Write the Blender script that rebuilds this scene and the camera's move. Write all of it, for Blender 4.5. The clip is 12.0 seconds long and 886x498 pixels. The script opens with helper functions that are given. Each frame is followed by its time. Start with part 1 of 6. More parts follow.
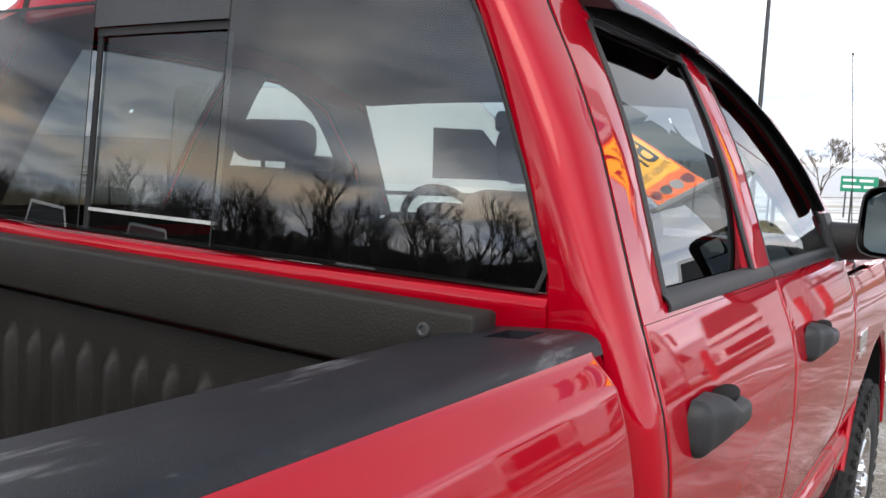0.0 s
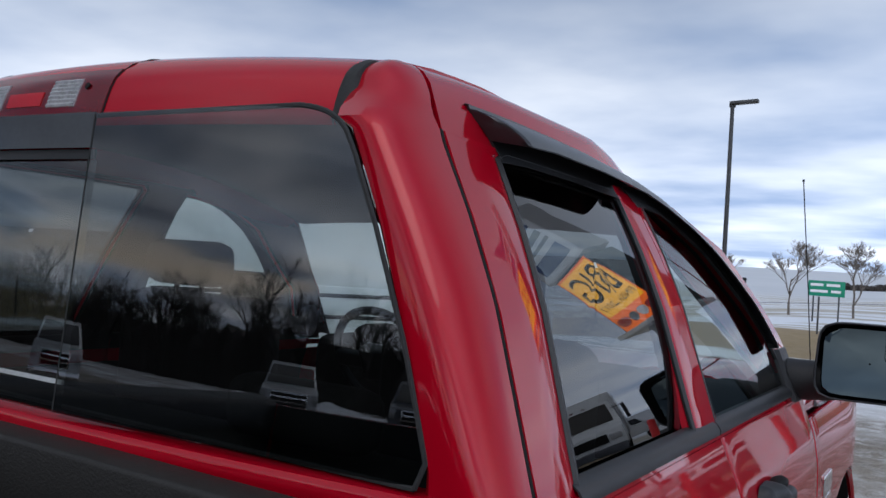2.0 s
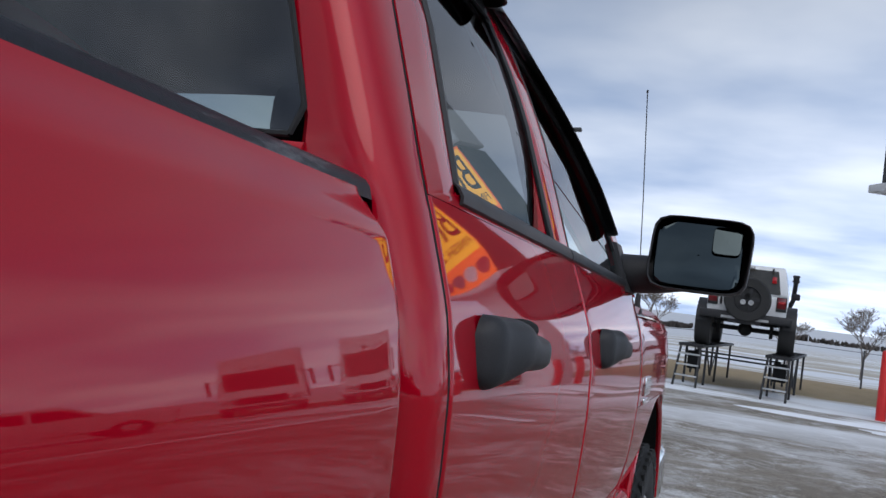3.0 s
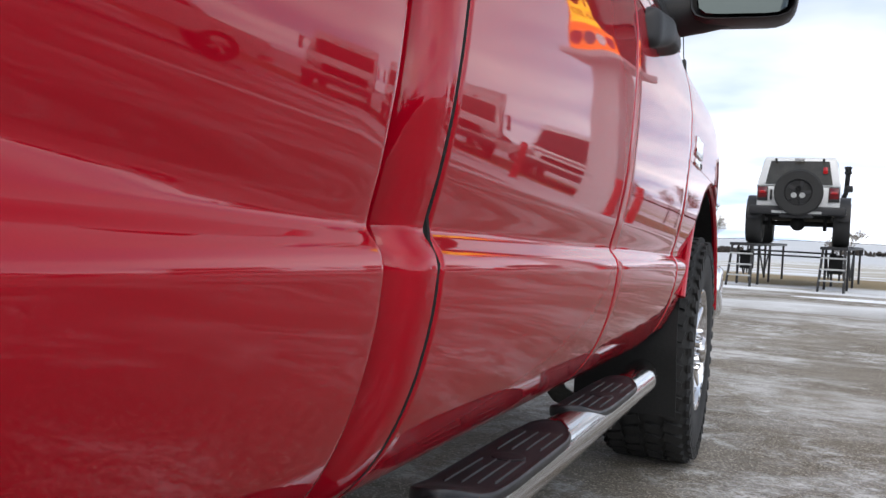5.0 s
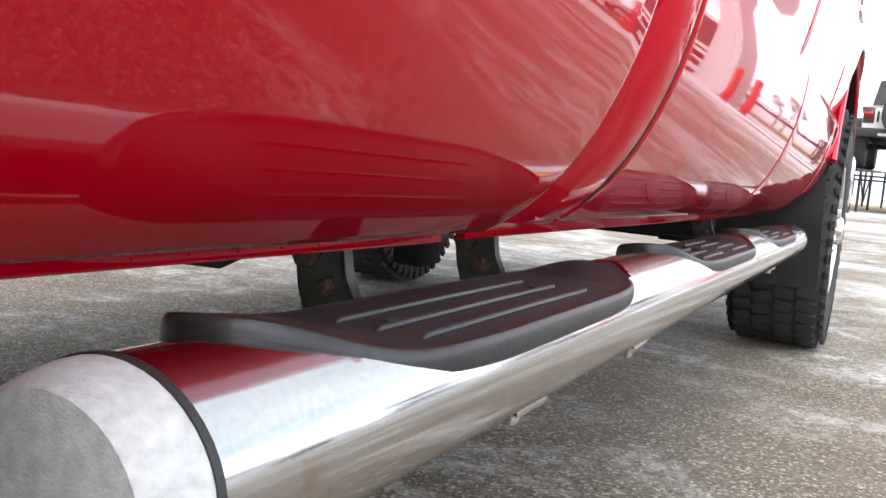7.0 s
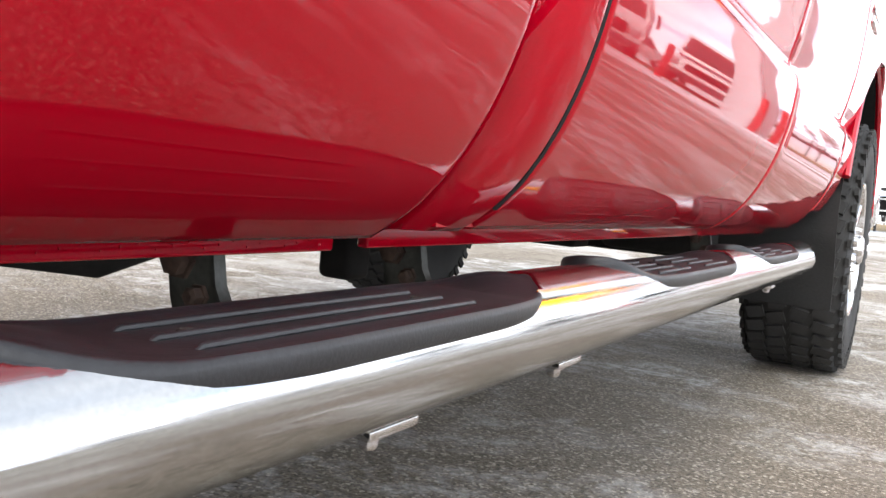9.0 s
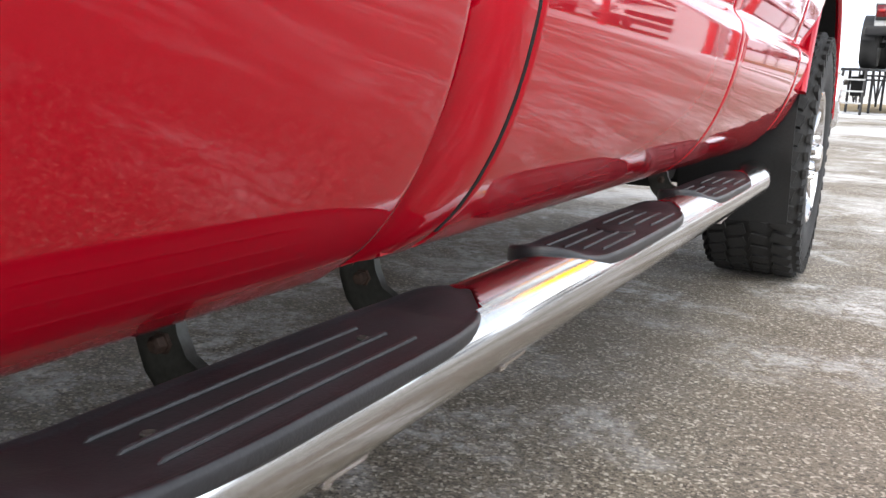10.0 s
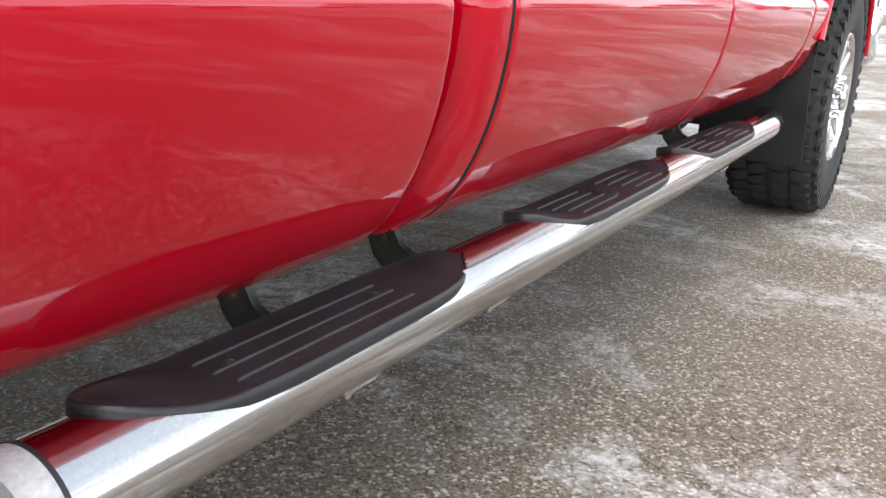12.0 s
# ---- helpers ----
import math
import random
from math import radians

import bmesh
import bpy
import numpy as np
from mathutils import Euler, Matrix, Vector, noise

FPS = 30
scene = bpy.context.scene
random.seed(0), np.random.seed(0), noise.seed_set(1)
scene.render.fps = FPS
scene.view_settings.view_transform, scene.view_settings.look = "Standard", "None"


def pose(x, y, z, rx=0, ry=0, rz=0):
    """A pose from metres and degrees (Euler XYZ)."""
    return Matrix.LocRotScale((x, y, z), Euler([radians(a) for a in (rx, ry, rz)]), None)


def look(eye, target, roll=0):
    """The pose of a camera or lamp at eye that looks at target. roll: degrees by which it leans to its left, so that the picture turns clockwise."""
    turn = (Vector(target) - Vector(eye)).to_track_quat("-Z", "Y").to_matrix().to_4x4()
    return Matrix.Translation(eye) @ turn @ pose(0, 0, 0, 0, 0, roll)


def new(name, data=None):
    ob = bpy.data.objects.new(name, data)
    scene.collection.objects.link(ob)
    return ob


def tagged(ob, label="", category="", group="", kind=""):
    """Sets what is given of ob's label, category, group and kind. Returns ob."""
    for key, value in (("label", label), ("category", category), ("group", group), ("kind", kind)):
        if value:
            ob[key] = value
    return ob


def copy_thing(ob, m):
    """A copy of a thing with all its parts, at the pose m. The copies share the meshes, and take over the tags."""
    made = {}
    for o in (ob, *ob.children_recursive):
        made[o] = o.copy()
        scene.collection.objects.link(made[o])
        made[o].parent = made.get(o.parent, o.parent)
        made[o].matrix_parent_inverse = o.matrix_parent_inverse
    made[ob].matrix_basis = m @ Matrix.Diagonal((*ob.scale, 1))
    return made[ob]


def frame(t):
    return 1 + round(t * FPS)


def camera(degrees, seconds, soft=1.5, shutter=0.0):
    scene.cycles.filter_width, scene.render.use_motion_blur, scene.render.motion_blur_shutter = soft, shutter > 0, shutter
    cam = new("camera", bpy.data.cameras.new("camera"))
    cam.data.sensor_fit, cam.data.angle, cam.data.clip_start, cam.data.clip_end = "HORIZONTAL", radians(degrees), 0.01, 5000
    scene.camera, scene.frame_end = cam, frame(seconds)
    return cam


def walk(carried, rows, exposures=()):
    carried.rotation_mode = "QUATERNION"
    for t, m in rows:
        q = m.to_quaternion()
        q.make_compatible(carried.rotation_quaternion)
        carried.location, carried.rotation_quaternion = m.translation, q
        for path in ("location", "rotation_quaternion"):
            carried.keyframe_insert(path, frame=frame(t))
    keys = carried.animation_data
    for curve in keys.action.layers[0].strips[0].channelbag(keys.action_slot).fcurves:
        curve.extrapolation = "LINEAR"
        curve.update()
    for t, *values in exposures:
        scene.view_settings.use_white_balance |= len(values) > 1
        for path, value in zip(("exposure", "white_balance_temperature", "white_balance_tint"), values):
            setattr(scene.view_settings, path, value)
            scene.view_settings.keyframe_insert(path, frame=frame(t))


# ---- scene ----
cam = camera(55.2, 12.0)
PATH = [
    (0, (1.364, -0.961, 1.658), (0.281, 0.703, 1.422), 2.4),
    (0.5, (1.329, -0.852, 1.738), (0.143, 0.757, 1.667), 3.1),
    (0.8, (1.331, -0.833, 1.747), (0.062, 0.712, 1.745), 2.9),
    (1, (1.294, -0.852, 1.753), (-0.047, 0.632, 1.756), 2.8),
    (1.5, (1.302, -0.817, 1.75), (-0.031, 0.674, 1.76), 2.5),
    (1.8, (1.355, -0.752, 1.744), (0.182, 0.868, 1.760), 2.9),
    (2, (1.361, -0.732, 1.741), (0.312, 0.971, 1.738), 3.2),
    (2.5, (1.32, -0.693, 1.694), (0.55, 1.153, 1.688), 4.9),
    (2.7, (1.307, -0.685, 1.604), (0.588, 1.181, 1.618), 6.1),
    (3, (1.296, -0.675, 1.345), (0.617, 1.205, 1.417), 7.5),
    (3.2, (1.311, -0.676, 1.21), (0.647, 1.208, 1.297), 7.9),
    (4.8, (1.326, -0.617, 0.861), (0.573, 1.235, 0.838), 3.0),
    (5, (1.323, -0.619, 0.836), (0.559, 1.229, 0.774), 2.8),
    (5.5, (1.292, -0.6, 0.767), (0.505, 1.234, 0.634), 2.9),
    (6, (1.231, -0.584, 0.699), (0.44, 1.24, 0.482), 3.7),
    (6.5, (1.178, -0.588, 0.641), (0.365, 1.219, 0.375), 4.2),
    (6.7, (1.159, -0.595, 0.622), (0.315, 1.199, 0.36), 4.3),
    (8.3, (1.185, -0.579, 0.589), (0.075, 1.074, 0.394), 5.2),
    (8.5, (1.192, -0.541, 0.579), (0.127, 1.145, 0.423), 3.5),
    (9, (1.233, -0.498, 0.602), (0.244, 1.228, 0.398), 4.3),
    (9.5, (1.259, -0.485, 0.653), (0.341, 1.269, 0.368), 3.5),
    (10, (1.268, -0.514, 0.712), (0.354, 1.209, 0.27), 1.7),
    (10.5, (1.293, -0.607, 0.756), (0.304, 1.022, 0.151), 1.1),
    (11, (1.332, -0.617, 0.785), (0.372, 1.003, 0.112), 2.8),
    (11.5, (1.369, -0.643, 0.82), (0.449, 1.007, 0.164), 2.8),
    (12, (1.422, -0.671, 0.83), (0.428, 0.944, 0.194), 1.3),
]
walk(cam, [(t, look(e, a, r)) for t, e, a, r in PATH],
     exposures=[(0, 1.12, 7150, 10), (0.6, 0.9, 6850, 10), (1.1, 0.45, 6700, 10), (1.5, 0.3, 6050, 10), (1.8, 0.22, 6100, 10), (2.5, -0.18, 6150, 10),
                (3.0, 0.05, 6200, 10), (3.2, 0.1, 6200, 10), (4.8, 0.65, 6700, 10), (5.5, 0.95, 7100, 10), (6.5, 1.8, 7150, 10), (8.5, 2.0, 7300, 10), (9.5, 1.85, 7250, 10), (10, 1.72, 7200, 10), (11, 1.85, 7150, 10), (12, 1.85, 7150, 10)])

# ---- world and sun ----
world = bpy.data.worlds.new("sky")
scene.world = world
world.use_nodes = True
wt = world.node_tree
wt.nodes.clear()


def wnode(kind, **vals):
    n = wt.nodes.new(kind)
    for k, v in vals.items():
        n.inputs[k].default_value = v
    return n


SUN_EL, SUN_AZ = radians(47), radians(168)
sky = wt.nodes.new("ShaderNodeTexSky")
sky.sky_type, sky.sun_disc, sky.sun_elevation, sky.sun_rotation = "NISHITA", False, SUN_EL, SUN_AZ
geo = wt.nodes.new("ShaderNodeTexCoord")
sep = wt.nodes.new("ShaderNodeSeparateXYZ")
wt.links.new(geo.outputs["Generated"], sep.inputs[0])
# clouds lie on a flat layer: the direction is divided by its height
up = wnode("ShaderNodeMath")
up.operation, up.inputs[1].default_value = "MAXIMUM", 0.0
wt.links.new(sep.outputs["Z"], up.inputs[0])
addz = wnode("ShaderNodeMath")
addz.operation, addz.inputs[1].default_value = "ADD", 0.09
wt.links.new(up.outputs[0], addz.inputs[0])
flat = []
for axis in "XY":
    d = wnode("ShaderNodeMath")
    d.operation = "DIVIDE"
    wt.links.new(sep.outputs[axis], d.inputs[0])
    wt.links.new(addz.outputs[0], d.inputs[1])
    flat.append(d)
comb = wt.nodes.new("ShaderNodeCombineXYZ")
wt.links.new(flat[0].outputs[0], comb.inputs[0])
wt.links.new(flat[1].outputs[0], comb.inputs[1])
cl1 = wnode("ShaderNodeTexNoise", Scale=0.40, Detail=6.0, Roughness=0.5, Distortion=0.3)
wt.links.new(comb.outputs[0], cl1.inputs["Vector"])
cover = wt.nodes.new("ShaderNodeValToRGB")
cover.color_ramp.elements[0].position, cover.color_ramp.elements[1].position = 0.10, 0.36
wt.links.new(cl1.outputs["Fac"], cover.inputs[0])
cl2 = wnode("ShaderNodeTexNoise", Scale=0.75, Detail=5.0, Roughness=0.46)
wt.links.new(comb.outputs[0], cl2.inputs["Vector"])
tone = wt.nodes.new("ShaderNodeValToRGB")
tone.color_ramp.elements[0].position, tone.color_ramp.elements[0].color = 0.34, (3.4, 4.4, 6.3, 1)
tone.color_ramp.elements[1].position, tone.color_ramp.elements[1].color = 0.66, (8.0, 8.5, 9.4, 1)
wt.links.new(cl2.outputs["Fac"], tone.inputs[0])
mixc = wt.nodes.new("ShaderNodeMix")
mixc.data_type = "RGBA"
wt.links.new(cover.outputs[0], mixc.inputs["Factor"])
wt.links.new(sky.outputs[0], mixc.inputs[6])
wt.links.new(tone.outputs[0], mixc.inputs[7])
# the overcast thins towards the horizon
fall = wnode("ShaderNodeMapRange")
fall.inputs[1].default_value, fall.inputs[2].default_value = 0.04, 0.44
fall.inputs[3].default_value, fall.inputs[4].default_value = 1.38, 0.55
wt.links.new(up.outputs[0], fall.inputs[0])
scaled = wnode("ShaderNodeVectorMath")
scaled.operation = "SCALE"
wt.links.new(mixc.outputs[2], scaled.inputs[0])
wt.links.new(fall.outputs[0], scaled.inputs["Scale"])
# and is brighter on the sun's side
side = wnode("ShaderNodeVectorMath")
side.operation, side.inputs[1].default_value = "DOT_PRODUCT", (0.99, 0.10, 0.0)
wt.links.new(geo.outputs["Generated"], side.inputs[0])
glowing = wnode("ShaderNodeMapRange")
glowing.interpolation_type = "SMOOTHSTEP"
glowing.inputs[1].default_value, glowing.inputs[2].default_value = -0.35, 0.7
glowing.inputs[3].default_value, glowing.inputs[4].default_value = 0.78, 1.15
wt.links.new(side.outputs["Value"], glowing.inputs[0])
lit = wnode("ShaderNodeVectorMath")
lit.operation = "SCALE"
wt.links.new(scaled.outputs[0], lit.inputs[0])
wt.links.new(glowing.outputs[0], lit.inputs["Scale"])
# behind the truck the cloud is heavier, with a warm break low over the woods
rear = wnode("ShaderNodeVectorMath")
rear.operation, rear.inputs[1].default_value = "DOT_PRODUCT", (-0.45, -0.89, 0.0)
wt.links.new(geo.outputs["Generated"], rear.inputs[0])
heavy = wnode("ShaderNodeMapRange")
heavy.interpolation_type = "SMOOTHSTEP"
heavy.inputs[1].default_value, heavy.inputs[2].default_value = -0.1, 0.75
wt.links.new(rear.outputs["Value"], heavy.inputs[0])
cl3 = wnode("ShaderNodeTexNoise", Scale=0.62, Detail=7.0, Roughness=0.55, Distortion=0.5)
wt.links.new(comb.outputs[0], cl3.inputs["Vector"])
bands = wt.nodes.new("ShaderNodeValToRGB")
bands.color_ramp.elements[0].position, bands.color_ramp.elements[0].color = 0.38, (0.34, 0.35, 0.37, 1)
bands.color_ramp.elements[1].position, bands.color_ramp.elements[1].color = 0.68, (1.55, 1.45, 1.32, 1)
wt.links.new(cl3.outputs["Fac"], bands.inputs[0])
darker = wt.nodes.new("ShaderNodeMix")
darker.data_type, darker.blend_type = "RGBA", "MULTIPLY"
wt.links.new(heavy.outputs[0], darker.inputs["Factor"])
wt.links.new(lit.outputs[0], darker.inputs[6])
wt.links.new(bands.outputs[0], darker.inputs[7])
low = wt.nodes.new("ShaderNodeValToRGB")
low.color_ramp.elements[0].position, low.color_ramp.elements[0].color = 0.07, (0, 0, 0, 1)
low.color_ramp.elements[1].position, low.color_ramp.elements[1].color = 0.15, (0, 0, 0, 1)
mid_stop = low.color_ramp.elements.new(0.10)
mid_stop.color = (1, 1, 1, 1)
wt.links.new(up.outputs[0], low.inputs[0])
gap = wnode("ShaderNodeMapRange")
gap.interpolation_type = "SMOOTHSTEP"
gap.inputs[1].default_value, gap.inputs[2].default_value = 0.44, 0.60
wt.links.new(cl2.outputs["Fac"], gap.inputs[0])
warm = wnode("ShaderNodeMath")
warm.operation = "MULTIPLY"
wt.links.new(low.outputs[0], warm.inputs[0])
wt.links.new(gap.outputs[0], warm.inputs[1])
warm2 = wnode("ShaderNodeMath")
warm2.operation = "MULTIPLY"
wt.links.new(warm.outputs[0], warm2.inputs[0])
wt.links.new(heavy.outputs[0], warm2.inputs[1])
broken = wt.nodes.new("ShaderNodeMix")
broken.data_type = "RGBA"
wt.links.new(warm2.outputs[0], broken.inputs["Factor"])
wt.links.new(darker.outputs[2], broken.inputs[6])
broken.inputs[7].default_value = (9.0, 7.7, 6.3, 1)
# the cloud is thinner round the sun
toward = wnode("ShaderNodeVectorMath")
toward.operation = "DOT_PRODUCT"
toward.inputs[1].default_value = (math.sin(SUN_AZ) * math.cos(SUN_EL), math.cos(SUN_AZ) * math.cos(SUN_EL), math.sin(SUN_EL))
wt.links.new(geo.outputs["Generated"], toward.inputs[0])
halo = wnode("ShaderNodeMapRange")
halo.interpolation_type = "SMOOTHSTEP"
halo.inputs[1].default_value, halo.inputs[2].default_value = 0.35, 1.0
halo.inputs[3].default_value, halo.inputs[4].default_value = 1.0, 2.5
wt.links.new(toward.outputs["Value"], halo.inputs[0])
thin = wnode("ShaderNodeVectorMath")
thin.operation = "SCALE"
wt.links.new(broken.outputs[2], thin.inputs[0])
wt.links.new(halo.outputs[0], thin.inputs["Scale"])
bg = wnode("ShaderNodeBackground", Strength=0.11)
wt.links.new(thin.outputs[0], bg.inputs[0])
wout = wt.nodes.new("ShaderNodeOutputWorld")
wt.links.new(bg.outputs[0], wout.inputs[0])

sun_data = bpy.data.lights.new("sun", "SUN")
sun_data.energy, sun_data.angle, sun_data.color = 0.5, radians(40), (1.0, 0.95, 0.88)
sun = new("sun", sun_data)
sun.matrix_basis = look((math.sin(SUN_AZ) * 50, math.cos(SUN_AZ) * 50, 50 * math.tan(SUN_EL)), (0, 0, 0))


# ---- materials ----
def material(name, color, rough=0.5, metal=0.0, vary=0.12, scale=6.0, fine=120.0, bump=0.0, bscale=300.0, coat=0.0, spec=0.5):
    """A surface whose colour, gloss and relief vary at two scales."""
    m = bpy.data.materials.new(name)
    m.use_nodes = True
    t = m.node_tree
    b = t.nodes["Principled BSDF"]
    b.inputs["Metallic"].default_value = metal
    b.inputs["Specular IOR Level"].default_value = spec
    b.inputs["Coat Weight"].default_value = coat
    b.inputs["Coat Roughness"].default_value = 0.012
    b.inputs["Coat IOR"].default_value = 1.47
    tc = t.nodes.new("ShaderNodeTexCoord")
    n1 = t.nodes.new("ShaderNodeTexNoise")
    n1.inputs["Scale"].default_value, n1.inputs["Detail"].default_value = scale, 4
    n2 = t.nodes.new("ShaderNodeTexNoise")
    n2.inputs["Scale"].default_value, n2.inputs["Detail"].default_value = fine, 3
    for n in (n1, n2):
        t.links.new(tc.outputs["Object"], n.inputs["Vector"])
    add = t.nodes.new("ShaderNodeMath")
    add.operation = "ADD"
    t.links.new(n1.outputs["Fac"], add.inputs[0])
    t.links.new(n2.outputs["Fac"], add.inputs[1])
    ramp = t.nodes.new("ShaderNodeValToRGB")
    lo = [max(0.0, c * (1 - vary)) for c in color]
    hi = [min(1.0, c * (1 + vary)) for c in color]
    ramp.color_ramp.elements[0].position, ramp.color_ramp.elements[0].color = 0.3, (*lo, 1)
    ramp.color_ramp.elements[1].position, ramp.color_ramp.elements[1].color = 0.7, (*hi, 1)
    half = t.nodes.new("ShaderNodeMath")
    half.operation, half.inputs[1].default_value = "MULTIPLY", 0.5
    t.links.new(add.outputs[0], half.inputs[0])
    t.links.new(half.outputs[0], ramp.inputs[0])
    t.links.new(ramp.outputs[0], b.inputs["Base Color"])
    mr = t.nodes.new("ShaderNodeMapRange")
    mr.inputs[3].default_value, mr.inputs[4].default_value = max(0.0, rough * 0.8), min(1.0, rough * 1.2)
    t.links.new(n1.outputs["Fac"], mr.inputs[0])
    t.links.new(mr.outputs[0], b.inputs["Roughness"])
    if bump:
        n3 = t.nodes.new("ShaderNodeTexNoise")
        n3.inputs["Scale"].default_value, n3.inputs["Detail"].default_value = bscale, 4
        t.links.new(tc.outputs["Object"], n3.inputs["Vector"])
        bn = t.nodes.new("ShaderNodeBump")
        bn.inputs["Strength"].default_value, bn.inputs["Distance"].default_value = bump, 0.002
        t.links.new(n3.outputs["Fac"], bn.inputs["Height"])
        t.links.new(bn.outputs[0], b.inputs["Normal"])
    return m


RED = material("red_paint", (0.385, 0.0006, 0.011), 0.46, 0.25, 0.05, 3, 600, coat=0.92, spec=0.0)
RED.node_tree.nodes["Principled BSDF"].inputs["Coat Roughness"].default_value = 0.026
BLACK = material("black_plastic", (0.019, 0.019, 0.021), 0.5, 0, 0.2, 8, 200, 0.15, 500, spec=0.38)


def scuffed(name, color, rough, worn, amount, spec=0.5):
    """A plastic with pale scuffs along its length."""
    m = material(name, color, rough, 0, 0.3, 12, 200, 0.3, 700, spec=spec)
    t = m.node_tree
    b = t.nodes["Principled BSDF"]
    tc = t.nodes.new("ShaderNodeTexCoord")
    mp = t.nodes.new("ShaderNodeMapping")
    mp.inputs["Scale"].default_value = (14, 3, 14)
    n = t.nodes.new("ShaderNodeTexNoise")
    n.inputs["Scale"].default_value, n.inputs["Detail"].default_value, n.inputs["Roughness"].default_value = 1.6, 9, 0.72
    t.links.new(tc.outputs["Object"], mp.inputs[0])
    t.links.new(mp.outputs[0], n.inputs["Vector"])
    r = t.nodes.new("ShaderNodeMapRange")
    r.inputs[1].default_value, r.inputs[2].default_value, r.inputs[4].default_value = 0.58, 0.74, amount
    t.links.new(n.outputs["Fac"], r.inputs[0])
    mx = t.nodes.new("ShaderNodeMix")
    mx.data_type = "RGBA"
    old = b.inputs["Base Color"].links[0].from_socket
    t.links.new(r.outputs[0], mx.inputs["Factor"])
    t.links.new(old, mx.inputs[6])
    mx.inputs[7].default_value = (*worn, 1)
    t.links.new(mx.outputs[2], b.inputs["Base Color"])
    return m


GLOSSBLACK = material("smoked_acrylic", (0.008, 0.008, 0.009), 0.16, 0, 0.1)
GUARD = material("smoked_guard", (0.016, 0.016, 0.018), 0.32, 0, 0.2, 9, 200, spec=0.6, coat=0.15)
RAIL = scuffed("bed_rail_plastic", (0.014, 0.015, 0.019), 0.42, (0.26, 0.26, 0.27), 0.7, 0.22)
RUBBER = material("tyre_rubber", (0.018, 0.018, 0.018), 0.8, 0, 0.3, 14, 150, 0.3, 200)
FLAP = material("flap_rubber", (0.011, 0.011, 0.011), 0.7, 0, 0.3, 14, 150, 0.3, 200, spec=0.25)
CHROME = material("polished_steel", (0.72, 0.72, 0.73), 0.08, 1.0, 0.05, 5, 300)
DULL = scuffed("dull_metal", (0.40, 0.41, 0.41), 0.55, (0.55, 0.55, 0.53), 0.6)
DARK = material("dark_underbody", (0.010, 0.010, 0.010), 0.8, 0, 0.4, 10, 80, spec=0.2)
OFFWHITE = material("dusty_white_paint", (0.68, 0.69, 0.70), 0.35, 0, 0.08, coat=0.5)
TANGLASS = material("tan_glass", (0.045, 0.041, 0.033), 0.08, 0, 0.35, 5, 60)
WHITE = material("white_paint", (0.83, 0.84, 0.85), 0.3, 0, 0.05, coat=0.6)
GREEN = material("green_sign", (0.0, 0.22, 0.12), 0.5)
SNOW = material("snow", (0.82, 0.84, 0.88), 0.8, 0, 0.08, 3, 40, 0.6, 30)


def glass_material(name, tint, base=0.08):
    """A thin tinted pane: clear for what is behind, its gloss growing towards grazing angles."""
    m = bpy.data.materials.new(name)
    m.use_nodes = True
    t = m.node_tree
    t.nodes.clear()
    tr = t.nodes.new("ShaderNodeBsdfTransparent")
    tr.inputs[0].default_value = (*tint, 1)
    gl = t.nodes.new("ShaderNodeBsdfGlossy")
    gl.inputs["Roughness"].default_value = 0.0
    lw = t.nodes.new("ShaderNodeLayerWeight")
    lw.inputs["Blend"].default_value = 0.5
    pw = t.nodes.new("ShaderNodeMath")
    pw.operation, pw.inputs[1].default_value = "POWER", 5.0
    t.links.new(lw.outputs["Facing"], pw.inputs[0])
    fr = t.nodes.new("ShaderNodeMapRange")
    fr.inputs[3].default_value, fr.inputs[4].default_value = base, 1.0
    t.links.new(pw.outputs[0], fr.inputs[0])
    mx = t.nodes.new("ShaderNodeMixShader")
    t.links.new(fr.outputs[0], mx.inputs[0])
    t.links.new(tr.outputs[0], mx.inputs[1])
    t.links.new(gl.outputs[0], mx.inputs[2])
    o = t.nodes.new("ShaderNodeOutputMaterial")
    t.links.new(mx.outputs[0], o.inputs[0])
    return m


TINT = glass_material("dark_privacy_glass", (0.36, 0.40, 0.39), 0.112)
SIDE_TINT = glass_material("dark_side_glass", (0.20, 0.21, 0.21), 0.10)
CLEAR = glass_material("clear_glass", (0.84, 0.90, 0.88), 0.05)
FRONT_TINT = glass_material("side_glass", (0.78, 0.84, 0.82), 0.06)
GREYGLASS = material("grey_glass", (0.045, 0.047, 0.05), 0.06, 0, 0.1)
RED_LENS = material("red_lens", (0.12, 0.001, 0.004), 0.08, 0, 0.2, 20, 200, coat=0.6)
BRIGHT_RED = material("bright_red", (0.42, 0.006, 0.010), 0.1, 0, 0.1, 20, 200, coat=0.4)
CLEAR_LENS = material("clear_lens", (0.42, 0.42, 0.43), 0.12, 0.3, 0.35, 70, 260, 0.3, 90)
STEEL = material("stainless_steel", (0.60, 0.595, 0.60), 0.12, 1.0, 0.10, 9, 300)


